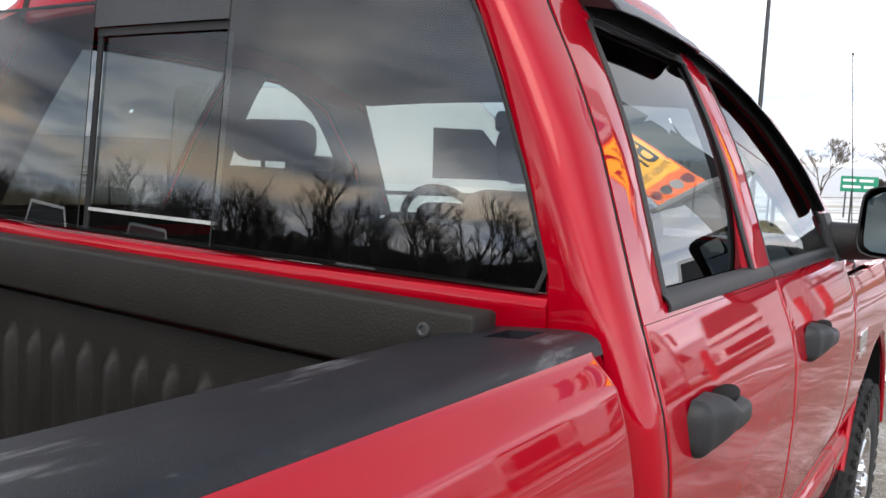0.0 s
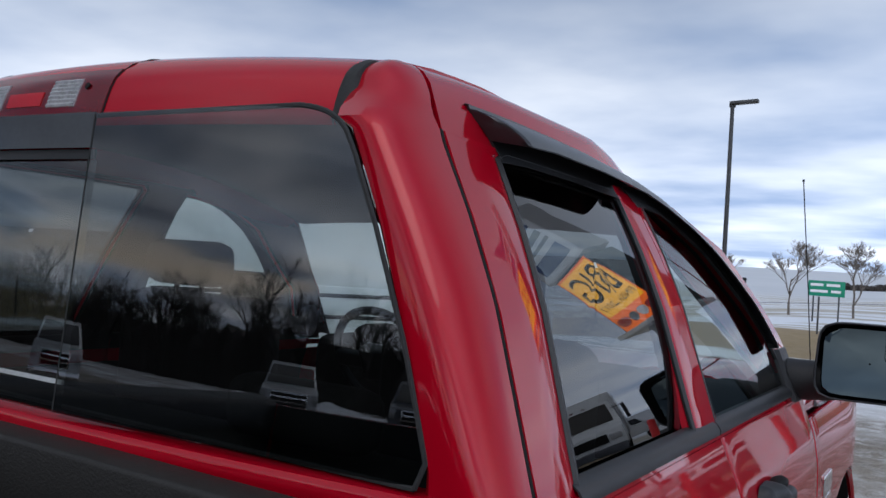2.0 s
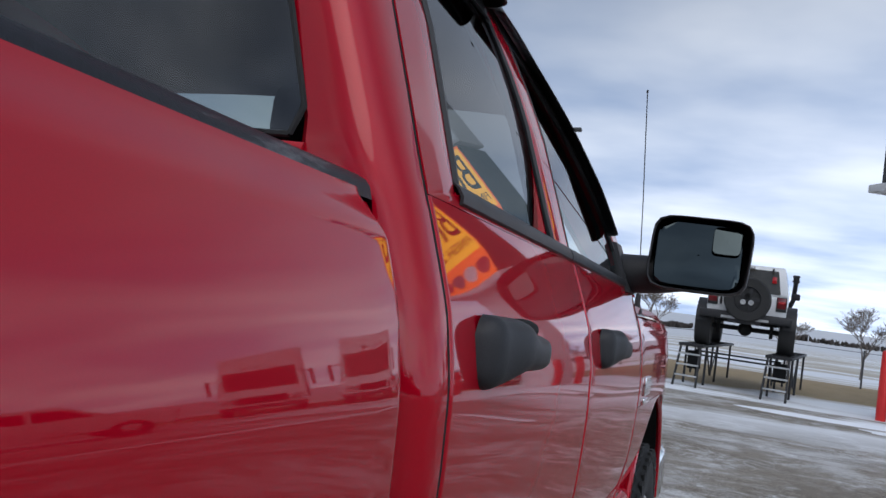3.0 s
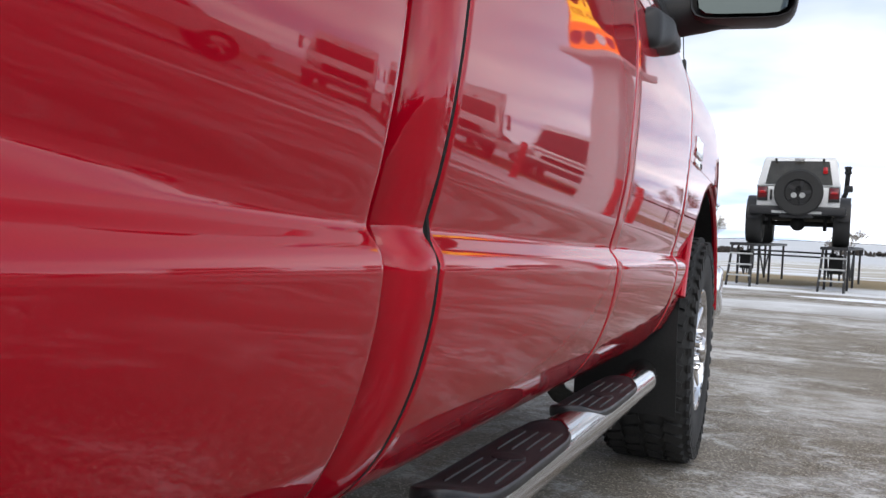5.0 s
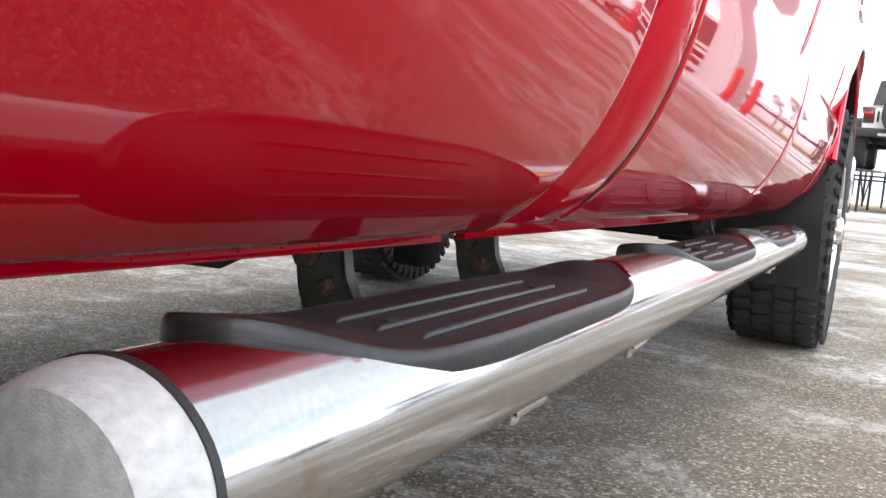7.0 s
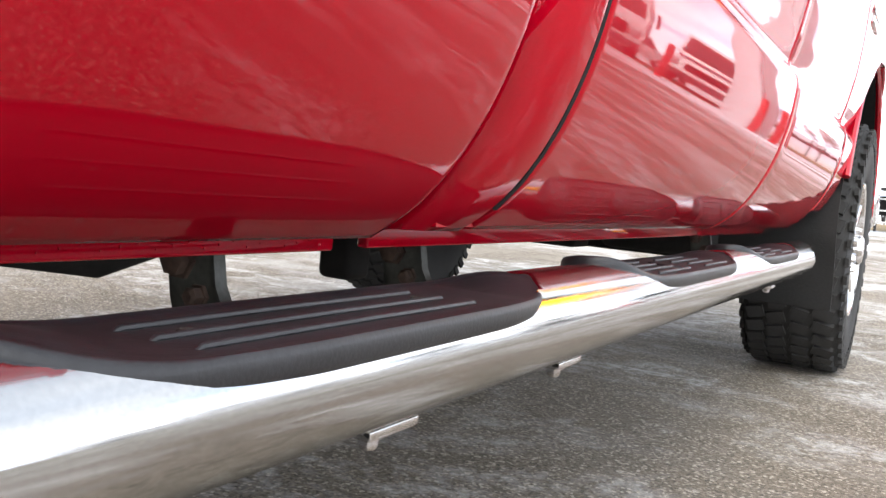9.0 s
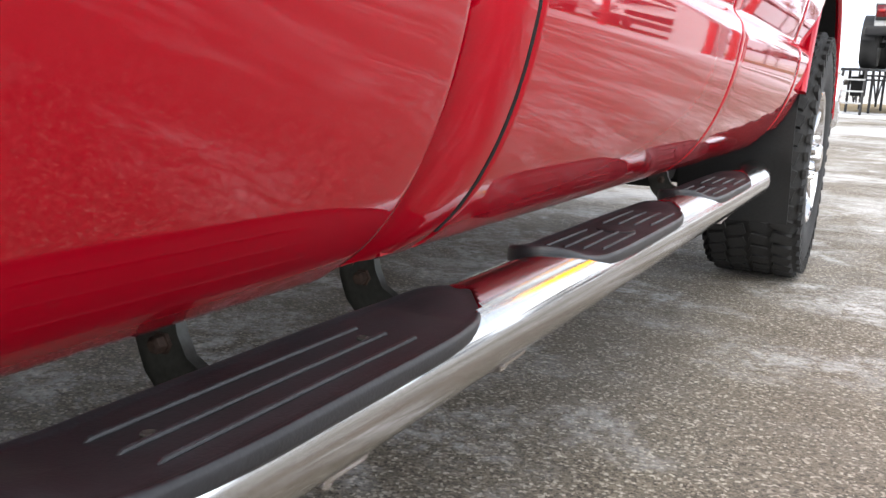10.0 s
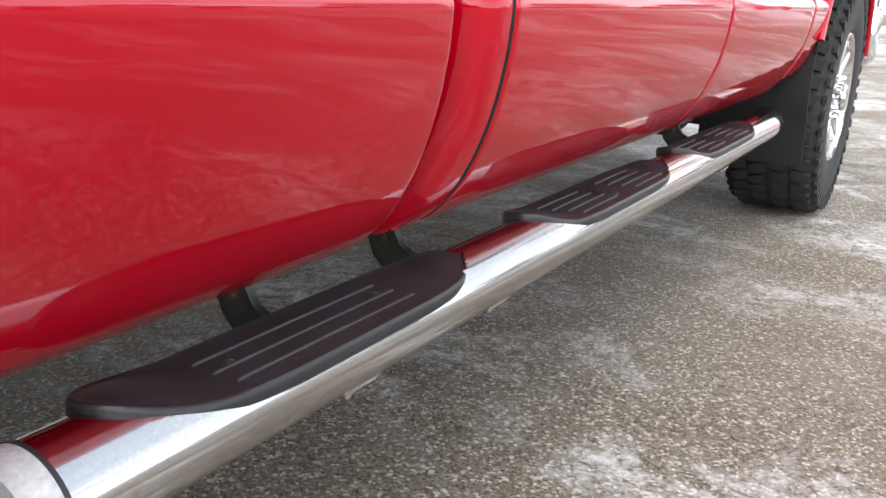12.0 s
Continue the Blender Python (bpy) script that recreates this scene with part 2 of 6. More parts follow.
def brushed(m):
    """Fine scratches along the bar and a tan stain near its rear end."""
    t = m.node_tree
    b = t.nodes["Principled BSDF"]
    tc = t.nodes.new("ShaderNodeTexCoord")
    mp = t.nodes.new("ShaderNodeMapping")
    mp.inputs["Scale"].default_value = (420, 7, 420)
    n = t.nodes.new("ShaderNodeTexNoise")
    n.inputs["Scale"].default_value, n.inputs["Detail"].default_value = 1.0, 4
    t.links.new(tc.outputs["Object"], mp.inputs[0])
    t.links.new(mp.outputs[0], n.inputs["Vector"])
    r = t.nodes.new("ShaderNodeMapRange")
    r.inputs[1].default_value, r.inputs[2].default_value, r.inputs[3].default_value, r.inputs[4].default_value = 0.3, 0.7, 0.05, 0.19
    t.links.new(n.outputs["Fac"], r.inputs[0])
    t.links.new(r.outputs[0], b.inputs["Roughness"])
    bn = t.nodes.new("ShaderNodeBump")
    bn.inputs["Strength"].default_value, bn.inputs["Distance"].default_value = 0.05, 0.001
    t.links.new(n.outputs["Fac"], bn.inputs["Height"])
    t.links.new(bn.outputs[0], b.inputs["Normal"])
    sp = t.nodes.new("ShaderNodeSeparateXYZ")
    t.links.new(tc.outputs["Object"], sp.inputs[0])
    near = t.nodes.new("ShaderNodeMapRange")
    near.inputs[1].default_value, near.inputs[2].default_value, near.inputs[3].default_value, near.inputs[4].default_value = -0.362, -0.325, 1.0, 0.0
    t.links.new(sp.outputs["Y"], near.inputs[0])
    st = t.nodes.new("ShaderNodeTexNoise")
    st.inputs["Scale"].default_value, st.inputs["Detail"].default_value = 38, 6
    t.links.new(tc.outputs["Object"], st.inputs["Vector"])
    cut = t.nodes.new("ShaderNodeMapRange")
    cut.inputs[1].default_value, cut.inputs[2].default_value, cut.inputs[4].default_value = 0.60, 0.68, 0.7
    t.links.new(st.outputs["Fac"], cut.inputs[0])
    both = t.nodes.new("ShaderNodeMath")
    both.operation = "MULTIPLY"
    t.links.new(near.outputs[0], both.inputs[0])
    t.links.new(cut.outputs[0], both.inputs[1])
    mx = t.nodes.new("ShaderNodeMix")
    mx.data_type = "RGBA"
    old = b.inputs["Base Color"].links[0].from_socket
    t.links.new(both.outputs[0], mx.inputs["Factor"])
    t.links.new(old, mx.inputs[6])
    mx.inputs[7].default_value = (0.42, 0.33, 0.17, 1)
    t.links.new(mx.outputs[2], b.inputs["Base Color"])
    return m


BAR_STEEL = brushed(material("brushed_bar_steel", (0.49, 0.50, 0.505), 0.15, 1.0, 0.10, 9, 300))
LINER = material("bed_liner", (0.017, 0.0155, 0.014), 0.55, 0, 0.35, 9, 160, 0.5, 260, spec=0.3)
TREAD = material("step_tread", (0.018, 0.0185, 0.021), 0.42, 0, 0.35, 18, 200, 0.12, 420, spec=0.42)
BRACKET = material("painted_steel", (0.045, 0.048, 0.043), 0.45, 0.2, 0.5, 22, 160, 0.4, 120)
RUST = material("rusty_steel", (0.07, 0.045, 0.035), 0.7, 0.4, 0.5, 40, 160)
MIRROR = material("mirror_glass", (0.040, 0.050, 0.053), 0.03, 1.0, 0.02)
CLOTH = material("cabin_trim", (0.011, 0.011, 0.011), 0.85, 0, 0.2, 10, 200, spec=0.1)
SILVER = material("silver_paint", (0.42, 0.43, 0.44), 0.35, 0.3, 0.06, coat=0.7)
DARKPAINT = material("dark_paint", (0.05, 0.055, 0.07), 0.3, 0.1, 0.1, coat=0.8)
PALEGREY = material("pale_grey_paint", (0.60, 0.60, 0.61), 0.55, 0, 0.1)
SIGN_WHITE = material("sign_white", (0.72, 0.74, 0.76), 0.4, 0, 0.05)
BLUE = material("sign_blue", (0.05, 0.09, 0.22), 0.4, 0, 0.1)
BOLLARD = material("bollard_red", (0.60, 0.02, 0.02), 0.4, 0, 0.12)
LAMPGREY = material("lamp_steel", (0.06, 0.062, 0.065), 0.55, 0.3, 0.2)
SIDING = material("beige_siding", (0.46, 0.38, 0.28), 0.7, 0, 0.08, 2, 60)
BARK = material("bark", (0.048, 0.039, 0.033), 0.9, 0, 0.3, 3, 40)


PALE_BARK = material("pale_bark", (0.15, 0.125, 0.105), 0.9, 0, 0.3, 3, 40)


def glow(name, color, strength):
    m = bpy.data.materials.new(name)
    m.use_nodes = True
    b = m.node_tree.nodes["Principled BSDF"]
    b.inputs["Base Color"].default_value = (0.02, 0.02, 0.02, 1)
    b.inputs["Emission Color"].default_value = (*color, 1)
    b.inputs["Emission Strength"].default_value = strength
    return m


LED_YELLOW = glow("screen_yellow", (1.0, 0.50, 0.01), 2.2)
LED_ORANGE = glow("screen_orange", (1.0, 0.16, 0.01), 1.9)


# ---- builders ----
def part(name, bm, mat, parent=None, label="", smooth=True):
    """Links a bmesh as one mesh object under a thing or a part."""
    me = bpy.data.meshes.new(name)
    bmesh.ops.recalc_face_normals(bm, faces=bm.faces)
    bm.to_mesh(me)
    bm.free()
    if smooth:
        me.polygons.foreach_set("use_smooth", [True] * len(me.polygons))
        me.set_sharp_from_angle(angle=radians(38))
    me.materials.append(mat)
    ob = new(name, me)
    ob.parent = parent
    if label:
        ob["label"] = label
    return ob


def thing(name, label, category, at=(0, 0, 0), turn=0, group="", kind=""):
    ob = new(name)
    ob.empty_display_size = 0.2
    ob.matrix_basis = pose(*at, 0, 0, turn)
    return tagged(ob, label, category, group, kind)


def sheet(rows, depth=None, bm=None, closed=False):
    """A bmesh from a grid of points; depth: a vector by which a back skin is set off, closed round the rim."""
    bm = bm or bmesh.new()
    g = [[bm.verts.new(p) for p in r] for r in rows]
    n, k = len(g), len(g[0])

    def skin(g, flip):
        for i in range(n - 1):
            for j in range(k if closed else k - 1):
                q = [g[i][j], g[i][(j + 1) % k], g[i + 1][(j + 1) % k], g[i + 1][j]]
                bm.faces.new(q[::-1] if flip else q)
    skin(g, False)
    if depth is not None:
        d = Vector(depth)
        h = [[bm.verts.new(v.co + d) for v in r] for r in g]
        skin(h, True)
        rim = [(0, j) for j in range(k - 1)] + [(i, k - 1) for i in range(n - 1)] + [(n - 1, j) for j in range(k - 1, 0, -1)] + [(i, 0) for i in range(n - 1, 0, -1)]
        for a in range(len(rim)):
            (i, j), (i2, j2) = rim[a], rim[(a + 1) % len(rim)]
            bm.faces.new([g[i][j], h[i][j], h[i2][j2], g[i2][j2]])
    return bm


def box(bm, x0, x1, y0, y1, z0, z1, bev=0.0, m=None):
    r = bmesh.ops.create_cube(bm, size=1)
    vs = r["verts"]
    for v in vs:
        v.co = Vector(((x0 + x1) / 2 + v.co.x * (x1 - x0), (y0 + y1) / 2 + v.co.y * (y1 - y0), (z0 + z1) / 2 + v.co.z * (z1 - z0)))
    if bev:
        es = list({e for v in vs for e in v.link_edges})
        r = bmesh.ops.bevel(bm, geom=es, offset=bev, segments=3, profile=0.5, affect="EDGES")
        vs = list({v for f in r["faces"] for v in f.verts} | {v for v in vs if v.is_valid})
    if m is not None:
        bmesh.ops.transform(bm, matrix=m, verts=[v for v in vs if v.is_valid])
    return bm


def tube(bm, pts, radius, seg=12, cap=True, up=(0, 0, 1)):
    """A round bar along a line of points; radius: a number or one a point."""
    pts = [Vector(p) for p in pts]
    rad = radius if isinstance(radius, (list, tuple)) else [radius] * len(pts)
    rings = []
    for i, p in enumerate(pts):
        d = (pts[min(i + 1, len(pts) - 1)] - pts[max(i - 1, 0)]).normalized()
        a = d.cross(Vector(up))
        if a.length < 1e-3:
            a = d.cross(Vector((1, 0, 0)))
        a.normalize()
        b = d.cross(a)
        rings.append([bm.verts.new(p + (a * math.cos(q) + b * math.sin(q)) * rad[i]) for q in (2 * math.pi * s / seg for s in range(seg))])
    for r, s in zip(rings, rings[1:]):
        for j in range(seg):
            bm.faces.new([r[j], r[(j + 1) % seg], s[(j + 1) % seg], s[j]])
    if cap:
        bm.faces.new(rings[0][::-1])
        bm.faces.new(rings[-1])
    return bm


def lathe(bm, profile, seg=32, m=None):
    """Turns a profile of (radius, height) round z."""
    vs = []
    rings = []
    for r, h in profile:
        ring = [bm.verts.new((r * math.cos(a), r * math.sin(a), h)) for a in (2 * math.pi * s / seg for s in range(seg))]
        rings.append(ring)
        vs += ring
    for r, s in zip(rings, rings[1:]):
        for j in range(seg):
            bm.faces.new([r[j], r[(j + 1) % seg], s[(j + 1) % seg], s[j]])
    bm.faces.new(rings[0][::-1])
    bm.faces.new(rings[-1])
    if m is not None:
        bmesh.ops.transform(bm, matrix=m, verts=vs)
    return bm


def smooth(a, b, v):
    t = min(1.0, max(0.0, (v - a) / (b - a)))
    return t * t * (3 - 2 * t)


def curve_of(pairs, soft):
    """A smoothed curve through a few (z, x) pairs, as a function."""
    zs = np.linspace(pairs[0][0] - 0.1, pairs[-1][0] + 0.1, 600)
    p = np.array(pairs)
    xs = np.interp(zs, p[:, 0], p[:, 1])
    w = max(1, int(soft / (zs[1] - zs[0])))
    k = np.hanning(2 * w + 3)
    k /= k.sum()
    pad = np.pad(xs, w + 1, mode="edge")
    xs = np.convolve(pad, k, mode="valid")
    return lambda z: float(np.interp(z, zs, xs))


# ---- ground ----
def ground_z(x, y):
    """The lot falls towards the truck's nose, and the fields beyond lie lower."""
    near = 0.0298 * (2.66 - max(y, -4.0)) if y < 2.66 else -0.0064 * (min(y, 20) - 2.66)
    return near - 0.008 - 1.7 * smooth(0, 42, y - 20) - 4 * smooth(60, 300, y) + 5.6 * smooth(300, 620, y) - 2.0 * smooth(4, 34, -x) * smooth(-5, 8, y)


def ground_material():
    """Asphalt with aggregate, ice and thin snow; dry grass and snow past the lot."""
    m = bpy.data.materials.new("asphalt_and_fields")
    m.use_nodes = True
    t = m.node_tree
    b = t.nodes["Principled BSDF"]
    b.inputs["Specular IOR Level"].default_value = 0.2
    tc = t.nodes.new("ShaderNodeTexCoord")
    sp = t.nodes.new("ShaderNodeSeparateXYZ")
    t.links.new(tc.outputs["Object"], sp.inputs[0])

    def tex(scale, detail=4.0, rough=0.55, stretch=None, dist=0.0):
        n = t.nodes.new("ShaderNodeTexNoise")
        n.inputs["Scale"].default_value, n.inputs["Detail"].default_value = scale, detail
        n.inputs["Roughness"].default_value, n.inputs["Distortion"].default_value = rough, dist
        if stretch:
            mp = t.nodes.new("ShaderNodeMapping")
            mp.inputs["Scale"].default_value = stretch
            t.links.new(tc.outputs["Object"], mp.inputs[0])
            t.links.new(mp.outputs[0], n.inputs["Vector"])
        else:
            t.links.new(tc.outputs["Object"], n.inputs["Vector"])
        return n.outputs["Fac"]

    def ramp(src, stops):
        r = t.nodes.new("ShaderNodeValToRGB")
        e = r.color_ramp.elements
        e[0].position, e[0].color = stops[0][0], (*stops[0][1], 1)
        e[1].position, e[1].color = stops[-1][0], (*stops[-1][1], 1)
        for p, c in stops[1:-1]:
            k = e.new(p)
            k.color = (*c, 1)
        t.links.new(src, r.inputs[0])
        return r.outputs[0]

    def math_(op, a, c):
        n = t.nodes.new("ShaderNodeMath")
        n.operation = op
        for i, v in enumerate((a, c)):
            if isinstance(v, (int, float)):
                n.inputs[i].default_value = v
            else:
                t.links.new(v, n.inputs[i])
        return n.outputs[0]

    def mix(f, a, c):
        n = t.nodes.new("ShaderNodeMix")
        n.data_type = "RGBA"
        for sock, v in ((n.inputs["Factor"], f), (n.inputs[6], a), (n.inputs[7], c)):
            if isinstance(v, tuple):
                sock.default_value = (*v, 1)
            else:
                t.links.new(v, sock)
        return n.outputs[2]

    def span(src, a, c):
        n = t.nodes.new("ShaderNodeMapRange")
        n.inputs[1].default_value, n.inputs[2].default_value = a, c
        t.links.new(src, n.inputs[0])
        return n.outputs[0]
    vo = t.nodes.new("ShaderNodeTexVoronoi")
    vo.inputs["Scale"].default_value = 165
    t.links.new(tc.outputs["Object"], vo.inputs["Vector"])
    vsep = t.nodes.new("ShaderNodeSeparateColor")
    t.links.new(vo.outputs["Color"], vsep.inputs[0])
    stone = ramp(vsep.outputs[0], [(0.0, (0.025, 0.021, 0.016)), (0.35, (0.088, 0.073, 0.056)), (0.8, (0.225, 0.19, 0.147)), (1.0, (0.82, 0.74, 0.63))])
    fine = ramp(tex(150, 5, 0.75), [(0.38, (0.025, 0.021, 0.016)), (0.64, (0.40, 0.34, 0.27))])
    asphalt = mix(tex(240, 2), stone, fine)
    broad = tex(0.7, 5, 0.6)
    asphalt = mix(math_("MULTIPLY", span(broad, 0.45, 0.75), 0.35), asphalt, mix(tex(30), (0.19, 0.162, 0.13), (0.36, 0.31, 0.255)))
    ice = math_("MULTIPLY", span(tex(1.1, 7, 0.68, (0.8, 1.25, 1), 0.6), 0.46, 0.58), math_("MULTIPLY", span(tex(6, 6, 0.72, None, 0.5), 0.42, 0.56), span(tex(34, 5, 0.75), 0.38, 0.56)))
    col = mix(math_("MULTIPLY", ice, 0.62), asphalt, (0.80, 0.80, 0.81))
    far_ice = math_("MULTIPLY", span(tex(0.5, 8, 0.72, (0.6, 1.3, 1), 0.5), 0.43, 0.54), math_("MULTIPLY", span(sp.outputs["Y"], 0.6, 4.0), span(tex(4, 6, 0.72, (0.7, 1.3, 1)), 0.30, 0.54)))
    col = mix(math_("MULTIPLY", far_ice, 0.42), col, mix(span(tex(0.9, 5, 0.65), 0.46, 0.56), (0.36, 0.325, 0.28), (0.84, 0.84, 0.85)))
    drifted = math_("MULTIPLY", span(tex(0.33, 6, 0.6, (0.3, 1.2, 1), 0.4), 0.45, 0.52), span(sp.outputs["Y"], 9.0, 14.0))
    col = mix(drifted, col, (0.80, 0.82, 0.85))
    ragged = math_("ADD", sp.outputs["Y"], math_("MULTIPLY", tex(0.2, 4), 6.0))
    grass = mix(tex(3.0, 8, 0.7, (1, 0.35, 1)), (0.20, 0.145, 0.075), (0.36, 0.27, 0.15))
    col = mix(span(ragged, 20.8, 21.6), col, grass)
    field = mix(span(tex(0.12, 6, 0.6, (0.4, 1.5, 1)), 0.45, 0.55), (0.72, 0.74, 0.78), (0.42, 0.38, 0.31))
    col = mix(span(ragged, 33, 37), col, field)
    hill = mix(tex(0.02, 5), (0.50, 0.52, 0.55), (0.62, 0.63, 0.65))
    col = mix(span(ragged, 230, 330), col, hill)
    back = mix(span(tex(0.25, 6, 0.6), 0.4, 0.6), (0.70, 0.72, 0.76), (0.25, 0.22, 0.18))
    col = mix(span(math_("SUBTRACT", math_("MULTIPLY", tex(0.2, 4), 6.0), sp.outputs["Y"]), 30, 31), col, back)
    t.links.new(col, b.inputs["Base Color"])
    wet = t.nodes.new("ShaderNodeMapRange")
    wet.inputs[3].default_value, wet.inputs[4].default_value = 0.55, 0.9
    t.links.new(tex(1.6, 5), wet.inputs[0])
    t.links.new(wet.outputs[0], b.inputs["Roughness"])
    bp = t.nodes.new("ShaderNodeBump")
    bp.inputs["Strength"].default_value, bp.inputs["Distance"].default_value = 0.8, 0.004
    t.links.new(math_("ADD", math_("MULTIPLY", vsep.outputs[1], 0.7), tex(90, 6, 0.7)), bp.inputs["Height"])
    t.links.new(bp.outputs[0], b.inputs["Normal"])
    return m


GROUND = ground_material()
gx = sorted({s * v for s in (-1, 1) for v in (0, 2, 4, 7, 11, 16, 24, 36, 60, 100, 180, 320, 600, 1200)})
gy = [-1200, -600, -300, -150, -80, -40, -20, -10, -6, -4, -2, 0, 1.5, 2.66, 5, 10, 15, 20, 23, 26, 30, 35, 40, 46, 52, 58, 64, 72, 90, 120, 160, 220, 300, 360, 420, 480, 540, 600, 640, 700, 900, 1500]
ground = part("ground", sheet([[(x, y, ground_z(x, y)) for x in gx] for y in gy]), GROUND)
tagged(ground, "grey brown asphalt lot with ice and thin snow patches", "ground", kind="structure")


# ---- the red pickup: its skin ----
XC = 0.055                       # the truck's middle plane
TILT = radians(-1.65)            # the lot falls a little towards the nose
PIVOT = Vector((0, 0.12, 0.82))
SKIN = [(0.528, 0.868), (0.545, 0.905), (0.569, 0.937), (0.605, 0.966), (0.647, 0.988), (0.692, 1.004), (0.747, 1.016), (0.793, 1.020), (0.808, 1.016), (0.826, 1.001), (0.845, 1.005), (0.88, 1.014), (0.94, 1.025), (1.0, 1.031), (1.08, 1.0358), (1.15, 1.0378), (1.24, 1.0345), (1.315, 1.021), (1.385, 0.997), (1.42, 0.985), (1.454, 0.970), (1.56, 0.928), (1.68, 0.880), (1.79, 0.823), (1.90, 0.757)]
crisp, broad = curve_of(SKIN, 0.006), curve_of(SKIN, 0.036)


def skin_x(z):
    """How far out the truck's side is at a height: crisp at the crease, broadly rounded elsewhere."""
    w = smooth(0.755, 0.785, z) * (1 - smooth(0.855, 0.91, z))
    return broad(z) + (crisp(z) - broad(z)) * w



def bed_x(y, z):
    """The bed's side, whose shoulder swells towards the rear wheel."""
    s = smooth(0.02, 0.55, -y)
    return skin_x(z) + 0.020 * s * smooth(0.56, 0.79, z) * (1 - smooth(0.80 + 0.01 * s, 0.845 + 0.02 * s, z)) - 0.022 * smooth(1.368, 1.413, z)


def seam_rear(z):
    return 0.118 + 0.175 * max(0.0, z - 1.43)


def seam_mid(z):
    return 0.985 - 0.03 * smooth(0.7, 1.25, z) - 0.03 * smooth(1.28, 1.44, z)


def seam_front(z):
    return 1.87


def panel(fx, y0, y1, z0, z1, nz=60, ny=14, roll=0.009, thick=0.018, rows_at=None):
    """A body panel between two seams, its edges rolled inwards."""
    rows = []
    for i in range(nz + 1):
        z = z0 + (z1 - z0) * i / nz
        a, b = y0(z), y1(z)
        steps = [0, 0.0012, 0.0035, 0.0065, roll + 0.003]
        yy = [a + s for s in steps] + [a + roll + 0.003 + (b - a - 2 * roll - 0.006) * j / ny for j in range(1, ny)] + [b - s for s in steps[::-1]]
        row = []
        for y in yy:
            q = max(0.0, 1 - min(y - a, b - y) / roll)
            row.append((fx(y, z) - roll * (1 - math.sqrt(max(0.0, 1 - q * q))), y, z))
        rows.append(row)
    return sheet(rows, (-thick, 0, 0))


def ring(outer, inner, fx, n=8, thick=0.012):
    """A frame between two loops of (y, z) corners, laid on the skin."""
    def dense(loop):
        out = []
        for a, b in zip(loop, loop[1:] + loop[:1]):
            out += [(a[0] + (b[0] - a[0]) * k / n, a[1] + (b[1] - a[1]) * k / n) for k in range(n)]
        return out
    o, i = dense(outer), dense(inner)
    o.append(o[0]), i.append(i[0])
    rows = [[(fx(y, z) - 0.004 * (k == 3) - 0.012 * (k == 4), y, z) for y, z in
             ((a[0] + (b[0] - a[0]) * f, a[1] + (b[1] - a[1]) * f) for a, b in zip(o, i))] for k, f in enumerate((0, 0.4, 0.8, 0.95, 1.0))]
    return sheet(rows, (-thick, 0, 0))


pickup = thing("pickup_truck", "glossy red crew cab pickup with black trim and chrome side steps", "pickup truck")
pickup.matrix_basis = Matrix.Translation(PIVOT) @ Matrix.Rotation(TILT, 4, "X") @ Matrix.Translation(-PIVOT)
right = []                       # parts that the far side repeats, mirrored


def mine(name, bm, mat, parent=None, label="", both=True, smooth=True):
    ob = part(name, bm, mat, parent or pickup, label, smooth)
    if both:
        right.append(ob)
    return ob


WHEEL_R, WHEEL_F = (-1.00, 0.50), (2.66, 0.48)


def arch_back(z):
    """The rear edge of the front wheel opening."""
    if z >= 1.098:
        return 2.66
    return 2.66 - math.sqrt(max(0.0, 0.62 ** 2 - (max(z, 0.70) - 0.48) ** 2)) - 0.55 * max(0, 0.70 - z)


def arch_front(z):
    return 2.66 + math.sqrt(max(0.0, 0.62 ** 2 - (z - 0.48) ** 2))


def bed_low(z):
    """The front edge of the rear wheel opening."""
    return WHEEL_R[0] + math.sqrt(max(0.0, 0.47 ** 2 - (z - 0.50) ** 2)) if z < 1.02 else -2.14


def flat_x(y, z):
    return skin_x(z)


def bed_edge(z):
    """The front edge of the bed's side, a little nearer to the cab low down."""
    return -0.012 + 0.013 * (1 - smooth(0.72, 1.15, z))


mine("bed_side", panel(bed_x, lambda z: bed_low(z) if z < 1.0 else WHEEL_R[0] + 0.15, bed_edge, 0.542, 1.413, 220, 18), RED)
mine("bed_side", panel(lambda y, z: skin_x(z) + 0.03 * (1 - smooth(1.0, 1.1, z)) - 0.022 * smooth(1.368, 1.413, z), lambda z: -2.14, lambda z: WHEEL_R[0] + 0.149, 1.0, 1.413, 40, 10), RED)
mine("bed_side", panel(flat_x, lambda z: -2.14, lambda z: WHEEL_R[0] - math.sqrt(max(0.02, 0.47 ** 2 - (z - 0.50) ** 2)), 0.60, 0.998, 24, 10), RED)
mine("rear_door", panel(flat_x, seam_rear, lambda z: seam_mid(z) - 0.003, 0.549, 1.43, 220, 16, 0.005), RED)
mine("front_door", panel(flat_x, lambda z: seam_mid(z) + 0.003, lambda z: seam_front(z) - 0.002, 0.549, 1.43, 220, 16), RED)
mine("fender", panel(flat_x, lambda z: seam_front(z) + 0.002, arch_back, 0.60, 1.098, 40, 10), RED)
mine("fender", panel(lambda y, z: skin_x(z) - 0.05 * smooth(2.6, 3.4, y) ** 2, lambda z: seam_front(z) + 0.002, lambda z: 3.42, 1.10, 1.36, 20, 16), RED)
mine("fender", panel(lambda y, z: skin_x(z) - 0.05 * smooth(2.6, 3.4, y) ** 2, arch_front, lambda z: 3.42, 0.62, 1.098, 30, 8), RED)
